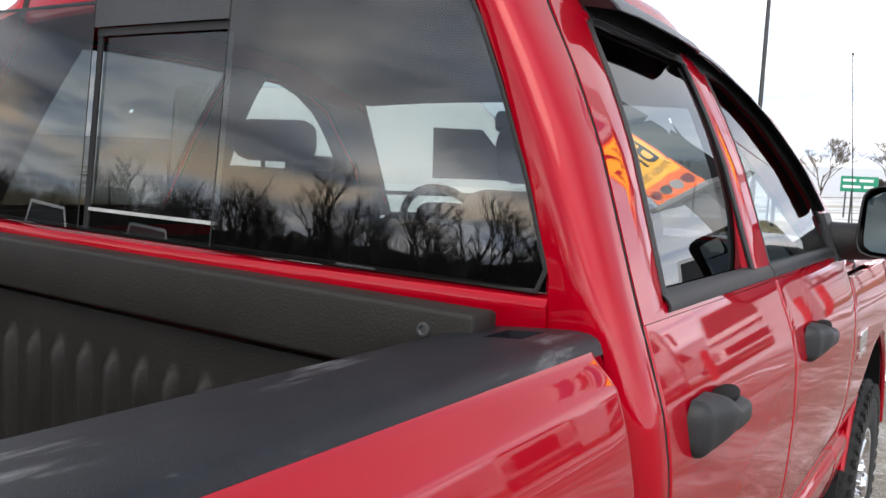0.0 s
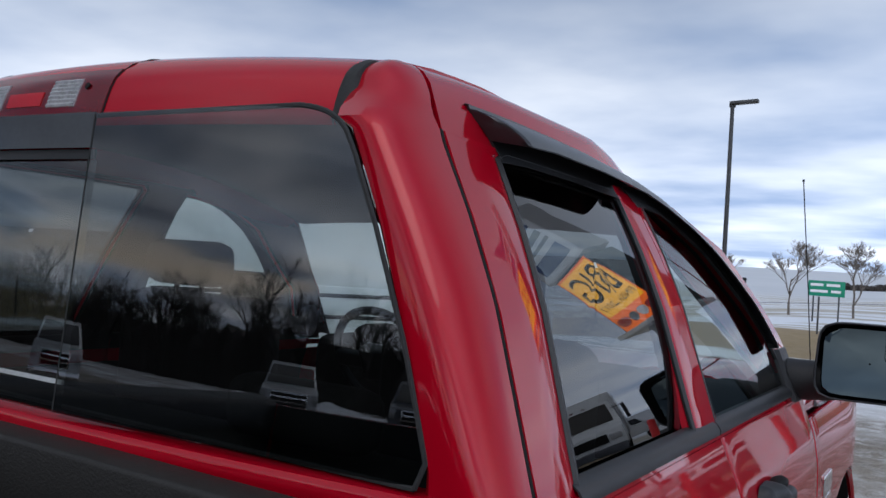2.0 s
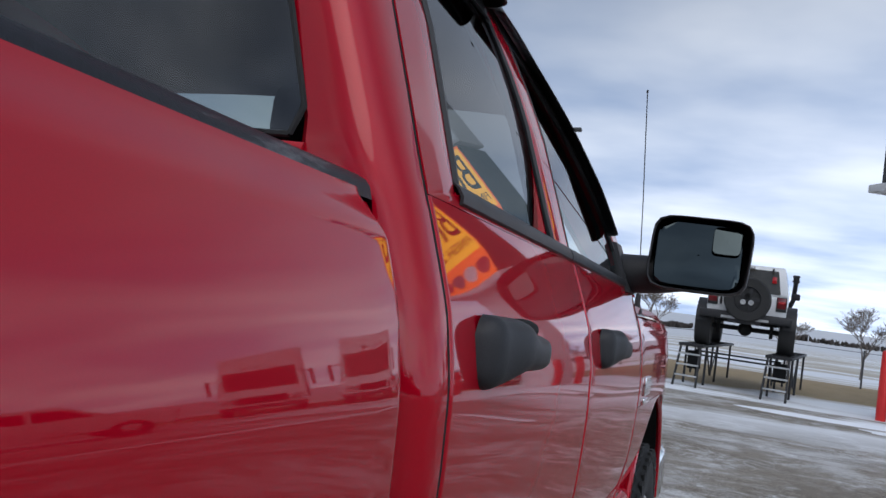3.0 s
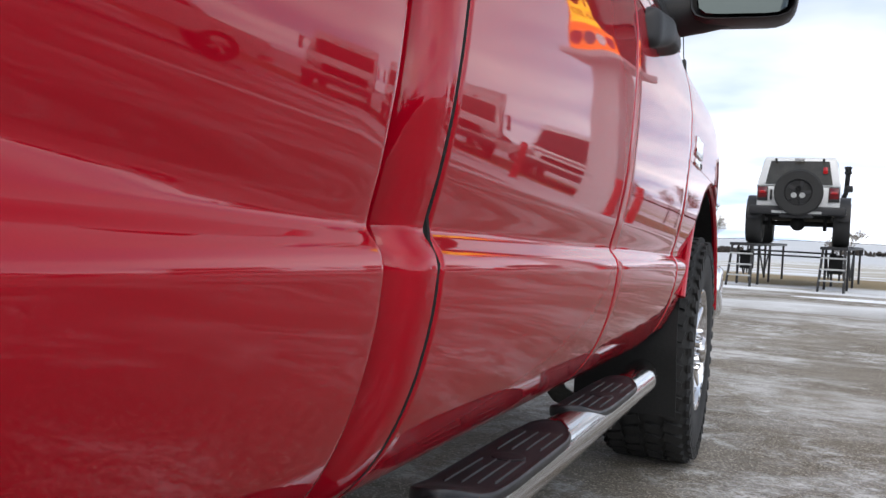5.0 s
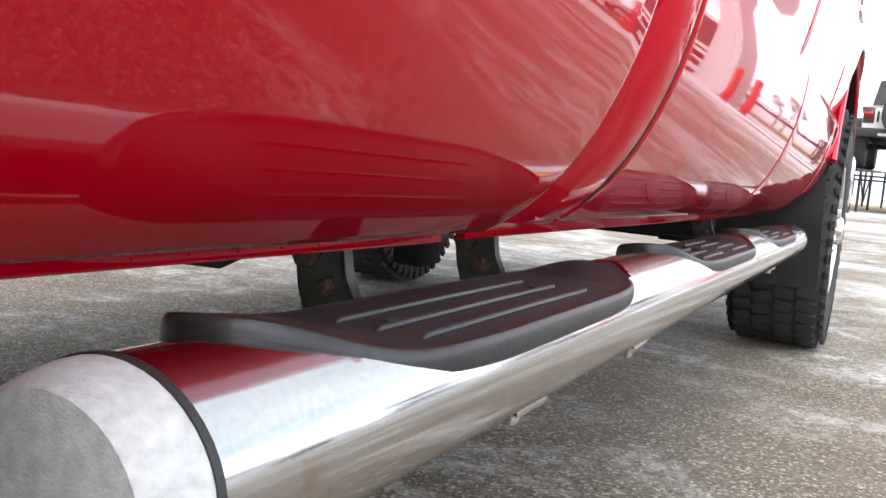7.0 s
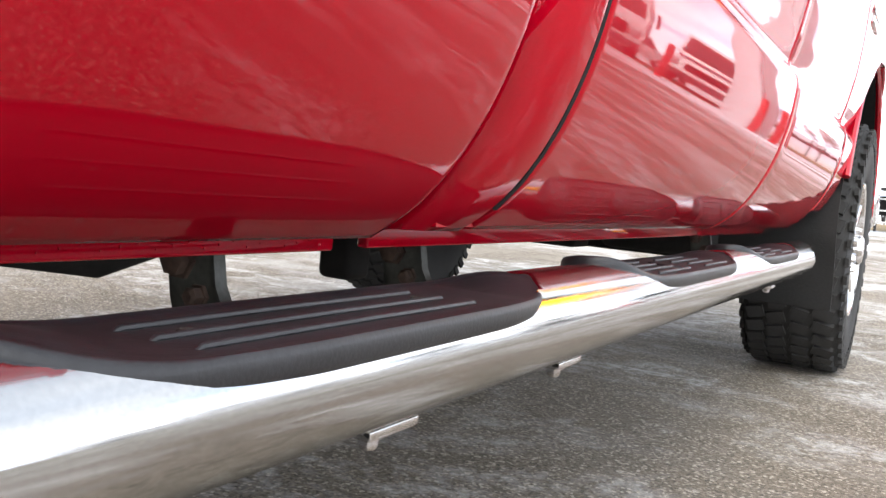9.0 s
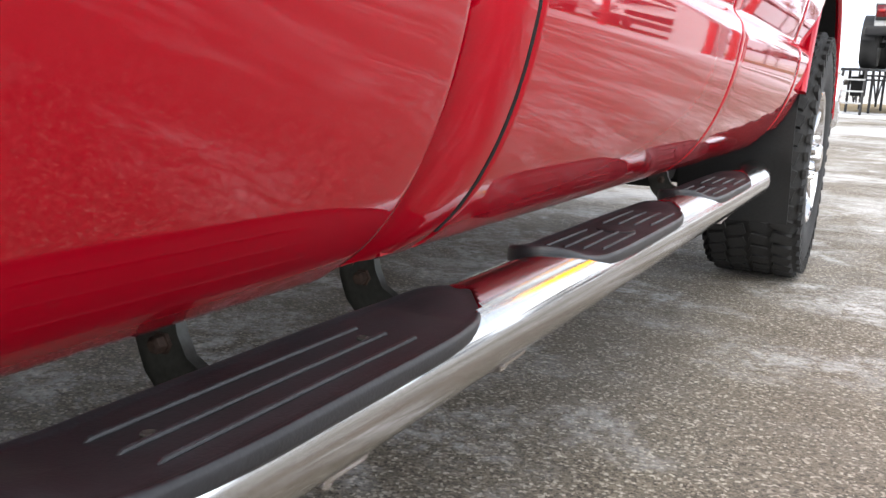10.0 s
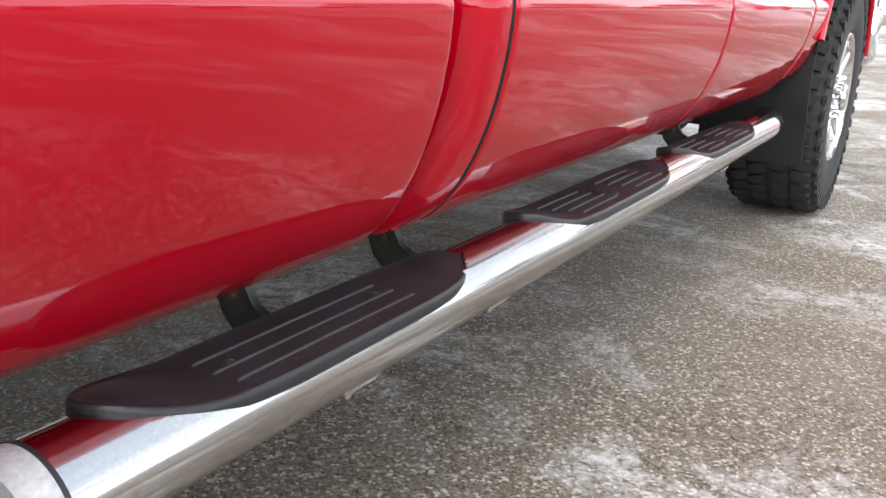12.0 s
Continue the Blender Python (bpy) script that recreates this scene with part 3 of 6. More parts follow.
# rolled lip of the wheel openings
bm = bmesh.new()
tube(bm, [(1.012, 2.66 - 0.625 * math.cos(a), 0.48 + 0.625 * math.sin(a)) for a in np.linspace(0.36, math.pi - 0.2, 28)], 0.012, 8)
mine("wheel_lip", bm, RED)
bm = bmesh.new()
tube(bm, [(1.03, WHEEL_R[0] + 0.475 * math.cos(a), 0.50 + 0.475 * math.sin(a)) for a in np.linspace(0.16, math.pi - 0.2, 28)], 0.014, 8)
mine("wheel_lip", bm, RED)

# door frames round the side windows
win_r = [(0.237, 1.452), (0.775, 1.452), (0.850, 1.876), (0.838, 1.892), (0.375, 1.892), (0.345, 1.882)]
mine("window_surround", ring([(seam_rear(1.43), 1.431), (seam_mid(1.43) - 0.002, 1.431), (0.95, 1.895), (0.80, 1.90), (0.40, 1.90), (seam_rear(1.9), 1.90)], win_r, flat_x), RED)
win_f = [(0.918, 1.452), (1.76, 1.452), (1.66, 1.60), (1.36, 1.80), (1.15, 1.876), (0.992, 1.882)]
mine("window_surround", ring([(seam_mid(1.43) + 0.002, 1.431), (1.93, 1.431), (1.83, 1.60), (1.56, 1.82), (1.25, 1.90), (0.954, 1.895)], win_f, flat_x), RED)


def grown(loop, d):
    """A loop of (y, z) corners moved out from its middle by d."""
    cy, cz = (sum(p[k] for p in loop) / len(loop) for k in (0, 1))
    return [(cy + (y - cy) * (1 + d / math.hypot(y - cy, z - cz)), cz + (z - cz) * (1 + d / math.hypot(y - cy, z - cz))) for y, z in loop]


def rear_pane_x(y, z):
    """The rear door's glass, more upright towards the belt line."""
    return skin_x(1.66) - 0.006 - (z - 1.66) * (0.22 + 1.02 * ((z + 1.66) / 2 - 1.46))


for o, i in ((((0.112, 1.40), (0.99, 1.40), (0.99, 1.90), (0.80, 1.905), (0.40, 1.905), (0.19, 1.905)), win_r), (((0.90, 1.40), (1.93, 1.40), (1.81, 1.60), (1.53, 1.82), (1.23, 1.90), (0.92, 1.90)), win_f)):
    mine("pillar_trim", ring(list(o), grown(i, 0.002), lambda y, z: skin_x(min(z, 1.9)) - 0.0135), DARK)


def pane(loop, inset, mat, name, parent=None, both=True, fx=flat_x):
    bm = bmesh.new()
    c = (sum(p[0] for p in loop) / len(loop), sum(p[1] for p in loop) / len(loop))
    rows = []
    dense = []
    for a, b in zip(loop, loop[1:] + loop[:1]):
        dense += [(a[0] + (b[0] - a[0]) * k / 8, a[1] + (b[1] - a[1]) * k / 8) for k in range(8)]
    for f in np.linspace(1.015, 0.02, 10):
        rows.append([(fx(0, c[1] + (z - c[1]) * f) - inset, c[0] + (y - c[0]) * f, c[1] + (z - c[1]) * f) for y, z in dense])
    sheet(rows, None, bm, closed=True)
    return mine(name, bm, mat, parent, both=both)


pane(win_r, 0.004, SIDE_TINT, "rear_window", fx=rear_pane_x)
pane(win_f, 0.007, FRONT_TINT, "front_window")
# black rubber edges of the windows
for name, loop in (("window_seal", win_r), ("window_seal", win_f)):
    bm = bmesh.new()
    dense = []
    for a, b in zip(loop, loop[1:] + loop[:1]):
        dense += [(a[0] + (b[0] - a[0]) * k / 8, a[1] + (b[1] - a[1]) * k / 8) for k in range(8)]
    tube(bm, [(skin_x(z) - 0.004, y, z) for y, z in dense + dense[:1]], 0.0058, 6, False, (1, 0, 0))
    mine(name, bm, BLACK)
# belt mouldings
for a, b in ((0.225, 0.905), (0.912, 1.93)):
    rows = [[(skin_x(z) + dx, y, z) for z, dx in ((1.436, 0.000), (1.4385, 0.005), (1.446, 0.008), (1.456, 0.006), (1.462, 0.000), (1.464, -0.012))] for y in np.linspace(a, b, 12)]
    mine("belt_moulding", sheet(rows, (-0.004, 0, 0)), BLACK)


def visor(top, low, out, front=0.05):
    """A smoked rain guard over a window: a flange on the skin, a quarter-round back and a hollow underside."""
    p, q = np.array(top), np.array(low)
    dp, dq = (np.concatenate(([0], np.cumsum(np.hypot(*np.diff(a, axis=0).T)))) for a in (p, q))
    long = dp[-1]
    steps = [0, 0.003, 0.007, 0.012, 0.018, 0.026, 0.036, 0.05] + list(np.linspace(0.075, long - 0.075, 26)) + [long - d for d in (0.05, 0.036, 0.026, 0.018, 0.012, 0.007, 0.003, 0)]
    rows = []
    for s in steps:
        f = s / long
        ya, za = (np.interp(s, dp, p[:, k]) for k in (0, 1))
        yb, zb = (np.interp(f * dq[-1], dq, q[:, k]) for k in (0, 1))
        e = math.sqrt(max(0.0, 1 - max(0.0, 1 - s / 0.014) ** 3)) * math.sqrt(max(0.0, 1 - max(0.0, 1 - (long - s) / front) ** 2))
        w = 0.82 + 0.18 * e
        xt = skin_x(min(za, 1.9)) - max(0, za - 1.9) * 0.55
        row = [(xt - 0.002, ya + (ya - yb) * 0.12, za + (za - zb) * 0.12), (xt + 0.003, ya + (ya - yb) * 0.10, za + (za - zb) * 0.10), (xt + 0.003, ya, za)]
        for k in range(1, 10):
            a = math.pi / 2 * k / 9
            h = w * (0.35 * (k / 9) + 0.65 * (1 - math.cos(a)))
            z = za + (zb - za) * h
            base = skin_x(min(z, 1.9)) - max(0, z - 1.9) * 0.55
            row.append((base + 0.003 + (out * e) * math.sin(a), ya + (yb - ya) * h, z))
        rows.append(row)
    return sheet(rows, (-0.0035, 0, -0.001))


mine("rain_guard", visor([(0.305, 1.953), (0.45, 1.956), (0.65, 1.953), (0.842, 1.940)], [(0.345, 1.902), (0.45, 1.908), (0.65, 1.906), (0.836, 1.897)], 0.054), GUARD)
mine("rain_guard", visor([(0.852, 1.944), (0.97, 1.937), (1.10, 1.916), (1.24, 1.880), (1.36, 1.832), (1.46, 1.768), (1.54, 1.706), (1.60, 1.648), (1.655, 1.578)],
                         [(0.868, 1.908), (0.96, 1.903), (1.09, 1.884), (1.225, 1.848), (1.335, 1.802), (1.43, 1.743), (1.51, 1.684), (1.57, 1.628), (1.625, 1.565)], 0.030, 0.012), GUARD)


# black backing under the guards, also painting their dark reflection in the panes
for outer, inner in (([(0.322, 1.950), (0.45, 1.953), (0.65, 1.950), (0.838, 1.936)], [(0.352, 1.880), (0.45, 1.885), (0.65, 1.885), (0.842, 1.880)]),
                     ([(0.862, 1.936), (0.97, 1.933), (1.10, 1.912), (1.24, 1.876), (1.36, 1.828), (1.46, 1.764), (1.54, 1.702), (1.645, 1.585)],
                      [(0.955, 1.872), (1.00, 1.876), (1.10, 1.872), (1.19, 1.854), (1.30, 1.816), (1.41, 1.760), (1.50, 1.700), (1.64, 1.600)])):
    rows = [[(skin_x(min(z, 1.9)) - max(0, z - 1.9) * 0.55 + 0.0015, y, z) for y, z in (Vector(a).lerp(Vector(b), k / 5) for k in range(6))] for a, b in zip(outer, inner)]
    mine("guard_backing", sheet(rows, (-0.005, 0, 0)), BLACK)


# rubber strips in the door gaps
for line, z1 in ((lambda z: seam_rear(z) - 0.0045, 1.90), (lambda z: seam_mid(z), 1.43), (lambda z: seam_front(z), 1.40)):
    bm = bmesh.new()
    tube(bm, [(skin_x(z) - 0.0068, line(z), z) for z in np.linspace(0.57, z1, 60)], 0.0058 if z1 > 1.8 else 0.0036, 6, True, (1, 0, 0))
    mine("door_seal", bm, DARK)


def crown(z, y):
    """The roof's fuller crest, over a height of its plainer section."""
    return z + 0.013 * smooth(1.90, 1.99, z) + 0.010 * smooth(0.15, 0.55, y) * (1 - smooth(1.0, 1.45, y)) * smooth(1.90, 1.97, z)


# rear corner post, closing over into the roof side
def corner_rows():
    rows = []
    zs = list(np.linspace(0.547, 1.43, 184)) + list(np.linspace(1.44, 1.90, 30)) + [1.915, 1.93, 1.945, 1.96, 1.97, 1.98, 1.988, 1.994, 1.998]
    for z in zs:
        xs_ = skin_x(z) if z <= 1.9 else float(np.interp(z, [1.90, 1.94, 1.965, 1.985, 1.998], [0.757, 0.735, 0.712, 0.688, 0.655]))
        ys_ = seam_rear(min(z, 1.93)) - 0.013 + 0.7 * max(0, z - 1.93)
        up = float(np.interp(z + 0.012, [1.912, 1.930, 1.950, 1.968, 1.984, 1.998, 2.010], [0.0, 0.005, 0.012, 0.021, 0.036, 0.060, 0.11]))
        xg = float(np.interp(z, [1.43, 1.487, 1.623, 1.76, 1.884, 1.905, 1.93, 1.998], [0.872, 0.868, 0.820, 0.765, 0.703, 0.668, 0.652, 0.645]))
        yg = 0.045 + 0.072 * max(0, min(z, 1.90) - 1.46) + (1.2 * min(0.04, z - 1.90) + up if z > 1.9 else 0)
        row = []
        for j in range(19):
            a = j / 18 * math.pi / 2
            row.append((xg + (xs_ - xg) * math.sin(a) ** 0.68, ys_ - (ys_ - yg + 0.006 * math.sin(2 * a)) * math.cos(a) ** 0.68, crown(z, 0.1)))
        row.append((xs_ - 0.003, ys_ + 0.0015, crown(z, 0.1)))
        row.append((xs_ - 0.020, ys_ + 0.0015, crown(z, 0.1)))
        rows.append(row)
    return rows


mine("cab_corner", sheet(corner_rows(), (-0.008, 0.008, 0)), RED)
# roof: middle panel, side rails, rubber strips
ROOF_EDGE = ((0.0, 1.912), (0.005, 1.930), (0.012, 1.950), (0.021, 1.968), (0.036, 1.984), (0.060, 2.002), (0.095, 2.015), (0.15, 2.025), (0.25, 2.031), (0.45, 2.031), (0.70, 2.022), (0.90, 2.004), (1.08, 1.970), (1.22, 1.934), (1.33, 1.900))


def roof_at(u, s):
    """A point of the roof: u across, from -1 to 1, and s along its profile, in steps of it."""
    k = range(len(ROOF_EDGE))
    d, z = (float(np.interp(s, k, [q[i] for q in ROOF_EDGE])) for i in (0, 1))
    return (XC + 0.575 * u, 0.070 + d + 0.055 * u * u * (1 - smooth(0.1, 0.5, d)), crown(z, 0.07 + d) - 0.018 * abs(u) ** 2.2 * smooth(0, 0.1, d + 0.02))


def roof_z(y, u):
    return float(np.interp(y - 0.07, [q[0] for q in ROOF_EDGE], [q[1] for q in ROOF_EDGE])) - 0.018 * abs(u) ** 2.2


def corner_y(z):
    return seam_rear(min(z, 1.93)) - 0.005 + 0.7 * max(0, z - 1.93)


mine("roof", sheet([[roof_at(u / 12, s) for u in range(-12, 13)] for s in np.linspace(0, len(ROOF_EDGE) - 1, 2 * len(ROOF_EDGE) - 1)], (0, 0.004, -0.012)), RED, both=False)
rows = []
RAIL_LINE = ((0.600, 2.004), (0.630, 2.003), (0.655, 1.998), (0.675, 1.991), (0.693, 1.981), (0.713, 1.964), (0.735, 1.938), (0.7575, 1.8985))
for k, y in enumerate([0, 0.02] + list(np.linspace(0.34, 1.42, 15))):
    d = 0.115 * smooth(0.85, 1.45, y)
    s = 0.03 * smooth(0.85, 1.45, y)
    rows.append([(x - s, corner_y(z) + 0.004 + y if k < 2 else y, crown(z, y) - d * f) for (x, z), f in zip(RAIL_LINE, (1, 1, 1, 1, 1, 1, 0.9, 0.6))])
mine("roof_rail", sheet(rows, (-0.004, 0, -0.010)), RED)
rows = []
for s in np.linspace(0, 6.4, 18):
    x, y, z = roof_at(1.0, s)
    rows.append([(x + dx, y - 0.002, z + h * (1 - smooth(4.6, 6.0, s)) - 0.007 * smooth(4.8, 6.2, s)) for dx, h in ((-0.003, -0.004), (0.001, 0.002), (0.010, 0.003), (0.020, 0.001), (0.025, -0.012))])
mine("roof_strip", sheet(rows, (0, 0.006, -0.01)), RUBBER, label="black rubber roof strip")

# rear window: two fixed panes, a header and a slider
def glass_y(x, z):
    return 0.048 + 0.072 * (z - 1.475) - 0.050 * (1 - ((x - XC) / 0.82) ** 2)


def glass_w(z):
    return float(np.interp(z, [1.46, 1.487, 1.623, 1.76, 1.85, 1.880, 1.895, 1.903, 1.908, 1.912], [0.790, 0.810, 0.765, 0.709, 0.667, 0.650, 0.634, 0.617, 0.600, 0.570]))


def rear_pane(x0, x1, z0, z1, inset=0.0, n=22, thick=0.004):
    rows = []
    for i in range(n + 1):
        z = z0 + (z1 - z0) * (1 - (1 - i / n) ** 2.0)
        a, b = max(x0, XC - glass_w(z)), min(x1, XC + glass_w(z))
        rows.append([(a + (b - a) * k / 14, glass_y(a + (b - a) * k / 14, z) + inset, z) for k in range(15)])
    return sheet(rows) if thick is None else sheet(rows, (0, thick, 0))


SL0, SL1 = -0.118, 0.252
for x0, x1 in ((-2, SL0 - 0.001), (SL1 + 0.001, 2)):
    mine("rear_glass", rear_pane(x0, x1, 1.470, 1.911, 0, 22, None), TINT, both=False)
slider = mine("slider_glass", rear_pane(SL0 + 0.015, SL1 - 0.002, 1.472, 1.842, 0.016, 22, None), TINT, both=False)
mine("slider_header", rear_pane(SL0, SL1, 1.858, 1.912, 0.0), GREYGLASS, both=False)
mine("slider_frame", rear_pane(SL0, SL1, 1.842, 1.857, 0.008), BLACK, slider)
right.remove(slider) if slider in right else None
mine("slider_frame", rear_pane(SL0, SL0 + 0.015, 1.472, 1.842, 0.010), BLACK, slider, both=False)
mine("slider_frame", rear_pane(SL0 + 0.015, SL1, 1.508, 1.514, 0.009), DULL, slider, both=False)
right[:] = [o for o in right if not o.name.startswith("slider")]
bm = bmesh.new()
edge = [(XC + s * glass_w(z), z) for s, zz in ((1, 1.911 - 0.443 * np.linspace(1, 0, 30) ** 2), (-1, 1.911 - 0.443 * np.linspace(0, 1, 30) ** 2)) for z in zz]
tube(bm, [(x, glass_y(x, z), z) for x, z in edge + edge[:1]], 0.0036, 6, False, (0, 1, 0))
mine("rear_window_seal", bm, RUBBER, both=False)
for x in (SL0 - 0.001, SL1 + 0.001):
    bm = bmesh.new()
    tube(bm, [(x, glass_y(x, z) - 0.0005, z) for z in np.linspace(1.472, 1.908, 8)], 0.0012, 4)
    mine("pane_joint", bm, RUBBER, both=False)
# red sill below the glass
rows = [[(XC + 0.815 * u / 12, glass_y(XC + 0.8 * u / 12, 1.47) + dy, z) for u in range(-12, 13)] for z, dy in ((1.10, 0.0), (1.40, -0.002), (1.440, -0.006), (1.452, -0.007), (1.460, -0.003), (1.463, 0.012))]
mine("cab_back", sheet(rows, (0, 0.02, 0)), RED, both=False)

# third brake light
def roof_rear(x, g):
    """A point on the roof's rear face; g runs from the glass up to the crest."""
    return roof_at((x - XC) / 0.575, 4.2 * g)


def roof_patch(x0, x1, g0, g1, lift, n=8):
    rows = []
    for i in range(n + 1):
        row = []
        for k in range(n + 1):
            p = Vector(roof_rear(x0 + (x1 - x0) * k / n, g0 + (g1 - g0) * i / n))
            row.append(p + Vector((0, -0.92, 0.4)) * lift)
        rows.append(row)
    return sheet(rows, (0, 0.008, -0.003))


brake = mine("brake_light", roof_patch(-0.193, 0.208, 0.05, 0.95, 0.0025), RED_LENS, both=False, label="red high brake light strip with clear cargo lamps")
for x0, x1, mat, nm in ((-0.140, -0.067, CLEAR_LENS, "cargo_lens"), (0.067, 0.138, CLEAR_LENS, "cargo_lens"), (-0.051, 0.048, BRIGHT_RED, "brake_lens")):
    g0, g1 = (0.22, 0.72) if nm == "cargo_lens" else (0.26, 0.50)
    if nm == "cargo_lens":
        bm = sheet([[Vector(roof_rear(x0 + (x1 - x0) * k / 8, g)) + Vector((0, -0.92, 0.4)) * (0.0035 + 0.0022 * (n % 2)) for k in range(9)] for n, g in enumerate(np.linspace(g0, g1, 15))], (0, 0.008, -0.003))
        mine(nm, bm, mat, brake, both=False, label="clear ribbed cargo lamp lens")
    else:
        mine(nm, roof_patch(x0, x1, g0, g1, 0.004), mat, brake, both=False)
for x in (-0.159, 0.156):
    bm = bmesh.new()
    p = Vector(roof_rear(x, 0.55)) + Vector((0, -0.7, 0.7)) * 0.004
    lathe(bm, [(0.0055, 0), (0.0055, 0.002), (0.003, 0.0025)], 12, Matrix.Translation(p) @ Matrix.Rotation(radians(70), 4, "X"))
    mine("screw", bm, DARK, brake, both=False)
for x in (-0.1945, 0.2095):
    bm = bmesh.new()
    tube(bm, [Vector(roof_rear(x, g)) + Vector((0, -0.7, 0.7)) * 0.001 for g in np.linspace(0, 1.9, 8)], 0.0014, 5)
    mine("lamp_joint", bm, DARK, brake, both=False)

# windscreen, cowl and hood
rows = []
for i in range(9):
    f = i / 8
    y, z, w = 2.08 - 0.64 * f, 1.42 + 0.475 * f, 0.86 - 0.27 * f
    rows.append([(XC + w * u / 8, y - 0.16 * (1 - f * 0.4) * (u / 8) ** 2, z) for u in range(-8, 9)])
mine("windscreen", sheet(rows), CLEAR, both=False).visible_shadow = False
rows = []
for y in np.linspace(2.0, 3.40, 12):
    rows.append([(XC + 0.93 * u / 10, y - 0.12 * (u / 10) ** 2, 1.395 + 0.035 * (1 - (u / 10) ** 4) - 0.06 * smooth(2.6, 3.45, y) + 0.02 * (0.4 < abs(u / 10) < 0.75)) for u in range(-10, 11)])
mine("hood", sheet(rows, (0, 0, -0.02)), RED, both=False)
bm = bmesh.new()
box(bm, XC - 0.9, XC + 0.9, 3.36, 3.46, 0.60, 1.32, 0.03)
mine("grille", bm, CHROME, both=False)
bm = bmesh.new()
box(bm, XC - 0.97, XC + 0.97, 3.44, 3.62, 0.55, 0.80, 0.04)
mine("bumper", bm, CHROME, both=False)
bm = bmesh.new()
box(bm, XC - 0.93, XC + 0.93, -2.18, -2.13, 0.72, 1.40, 0.012)
mine("tailgate", bm, RED, both=False)
bm = bmesh.new()
box(bm, XC - 0.70, XC + 0.70, -2.128, -2.115, 0.80, 1.40, 0.004)
mine("tailgate_liner", bm, LINER, both=False)
bm = bmesh.new()
box(bm, XC - 0.95, XC + 0.95, -2.36, -2.18, 0.56, 0.74, 0.03)
mine("bumper", bm, CHROME, both=False)

# pillars between the door frames and the windscreen
frame_y = curve_of([(1.40, 1.94), (1.431, 1.93), (1.60, 1.83), (1.82, 1.56), (1.90, 1.25)], 0.01)
for d, mat, nm in ((0.0, RED, "windscreen_pillar"), (0.016, CLOTH, "pillar_lining")):
    rows = []
    for f in np.linspace(0, 1, 14):
        z = 1.42 + 0.475 * f
        a = Vector((XC + 0.855 - 0.27 * f, 2.08 - 0.64 * f - 0.16 * (1 - 0.4 * f), z))
        b = Vector((skin_x(z), frame_y(z) - 0.004, z))
        m = (a + b) / 2 + Vector((0.012, 0.012, 0.004))
        rows.append([p - Vector((d, d * 0.7, 0)) for p in (a, a * 0.4 + m * 0.6, m, m * 0.4 + b * 0.6, b)])
    mine(nm, sheet(rows, (-0.006, -0.006, 0)), mat)

# ---- bed ----
PX0, PX1, PY0, PY1 = 0.846, 0.900, -0.085, -0.020
rows, xs_, ys_ = [], (0.765, 0.769, 0.775, 0.786, PX0, PX1, 0.930, 0.948, 0.958, 0.963, 0.967), list(np.linspace(-2.14, -0.30, 14)) + [-0.2, -0.12, PY0, PY1, 0.012, 0.020]
zs_ = {0.765: 1.310, 0.769: 1.395, 0.775: 1.409, 0.786: 1.416, PX0: 1.4225, PX1: 1.428, 0.930: 1.430, 0.948: 1.4285, 0.958: 1.424, 0.963: 1.418, 0.967: 1.406}
bm = bmesh.new()
g = [[bm.verts.new((x, y, zs_[x] - (0.02 if y > 0.015 else 0))) for x in xs_] for y in ys_]
for i in range(len(ys_) - 1):
    for j in range(len(xs_) - 1):
        if xs_[j] == PX0 and ys_[i] == PY0:
            q = [g[i][j], g[i][j + 1], g[i + 1][j + 1], g[i + 1][j]]
            d = [bm.verts.new(v.co - Vector((0, 0, 0.05))) for v in q]
            for k in range(4):
                bm.faces.new([q[k], q[(k + 1) % 4], d[(k + 1) % 4], d[k]])
            bm.faces.new(d)
        else:
            bm.faces.new([g[i][j], g[i][j + 1], g[i + 1][j + 1], g[i + 1][j]])
mine("bed_rail", bm, RAIL, label="scuffed black plastic bed rail cap")
bm = bmesh.new()
box(bm, XC - 0.76, XC + 0.762, -0.062, 0.004, 1.345, 1.442, 0.007)
mine("headboard_lip", bm, LINER, both=False)
rows = []
for z in [0.80, 1.0, 1.1, 1.2, 1.235, 1.25, 1.262, 1.272, 1.30, 1.33]:
    row = []
    for k in range(241):
        x = XC - 0.69 + 1.38 * k / 240
        w = (x / 0.082) % 1.0
        rib = math.exp(-((w - 0.5) / 0.17) ** 4) * (1 - smooth(1.23, 1.268, z + 0.06 * (w - 0.5) ** 2 * 4))
        row.append((x, -0.030 - 0.020 * rib, z))
    rows.append(row)
mine("headboard", sheet(rows, (0, 0.02, 0)), LINER, both=False)
rows = []
for y in np.linspace(-2.12, -0.04, 130):
    w = (y / 0.082) % 1.0
    rib = math.exp(-((w - 0.5) / 0.17) ** 4)
    rows.append([(XC + 0.722 - 0.02 * rib * (1 - smooth(1.2, 1.26, z)), y, z) for z in (0.78, 1.0, 1.18, 1.24, 1.27, 1.31)])
mine("bed_wall", sheet(rows, (0.02, 0, 0)), LINER)
bm = bmesh.new()
box(bm, XC - 0.71, XC + 0.71, -2.13, -0.02, 0.76, 0.80, 0.005)
mine("bed_floor", bm, LINER, both=False)
bm = bmesh.new()
lathe(bm, [(0.0045, 0.0005), (0.0065, 0.003), (0.0095, 0.0025), (0.0105, 0.0)], 20, Matrix.Translation((0.742, -0.0625, 1.412)) @ Matrix.Rotation(radians(90), 4, "X"))
mine("grommet", bm, LAMPGREY, both=False, label="dull metal tie-down grommet")

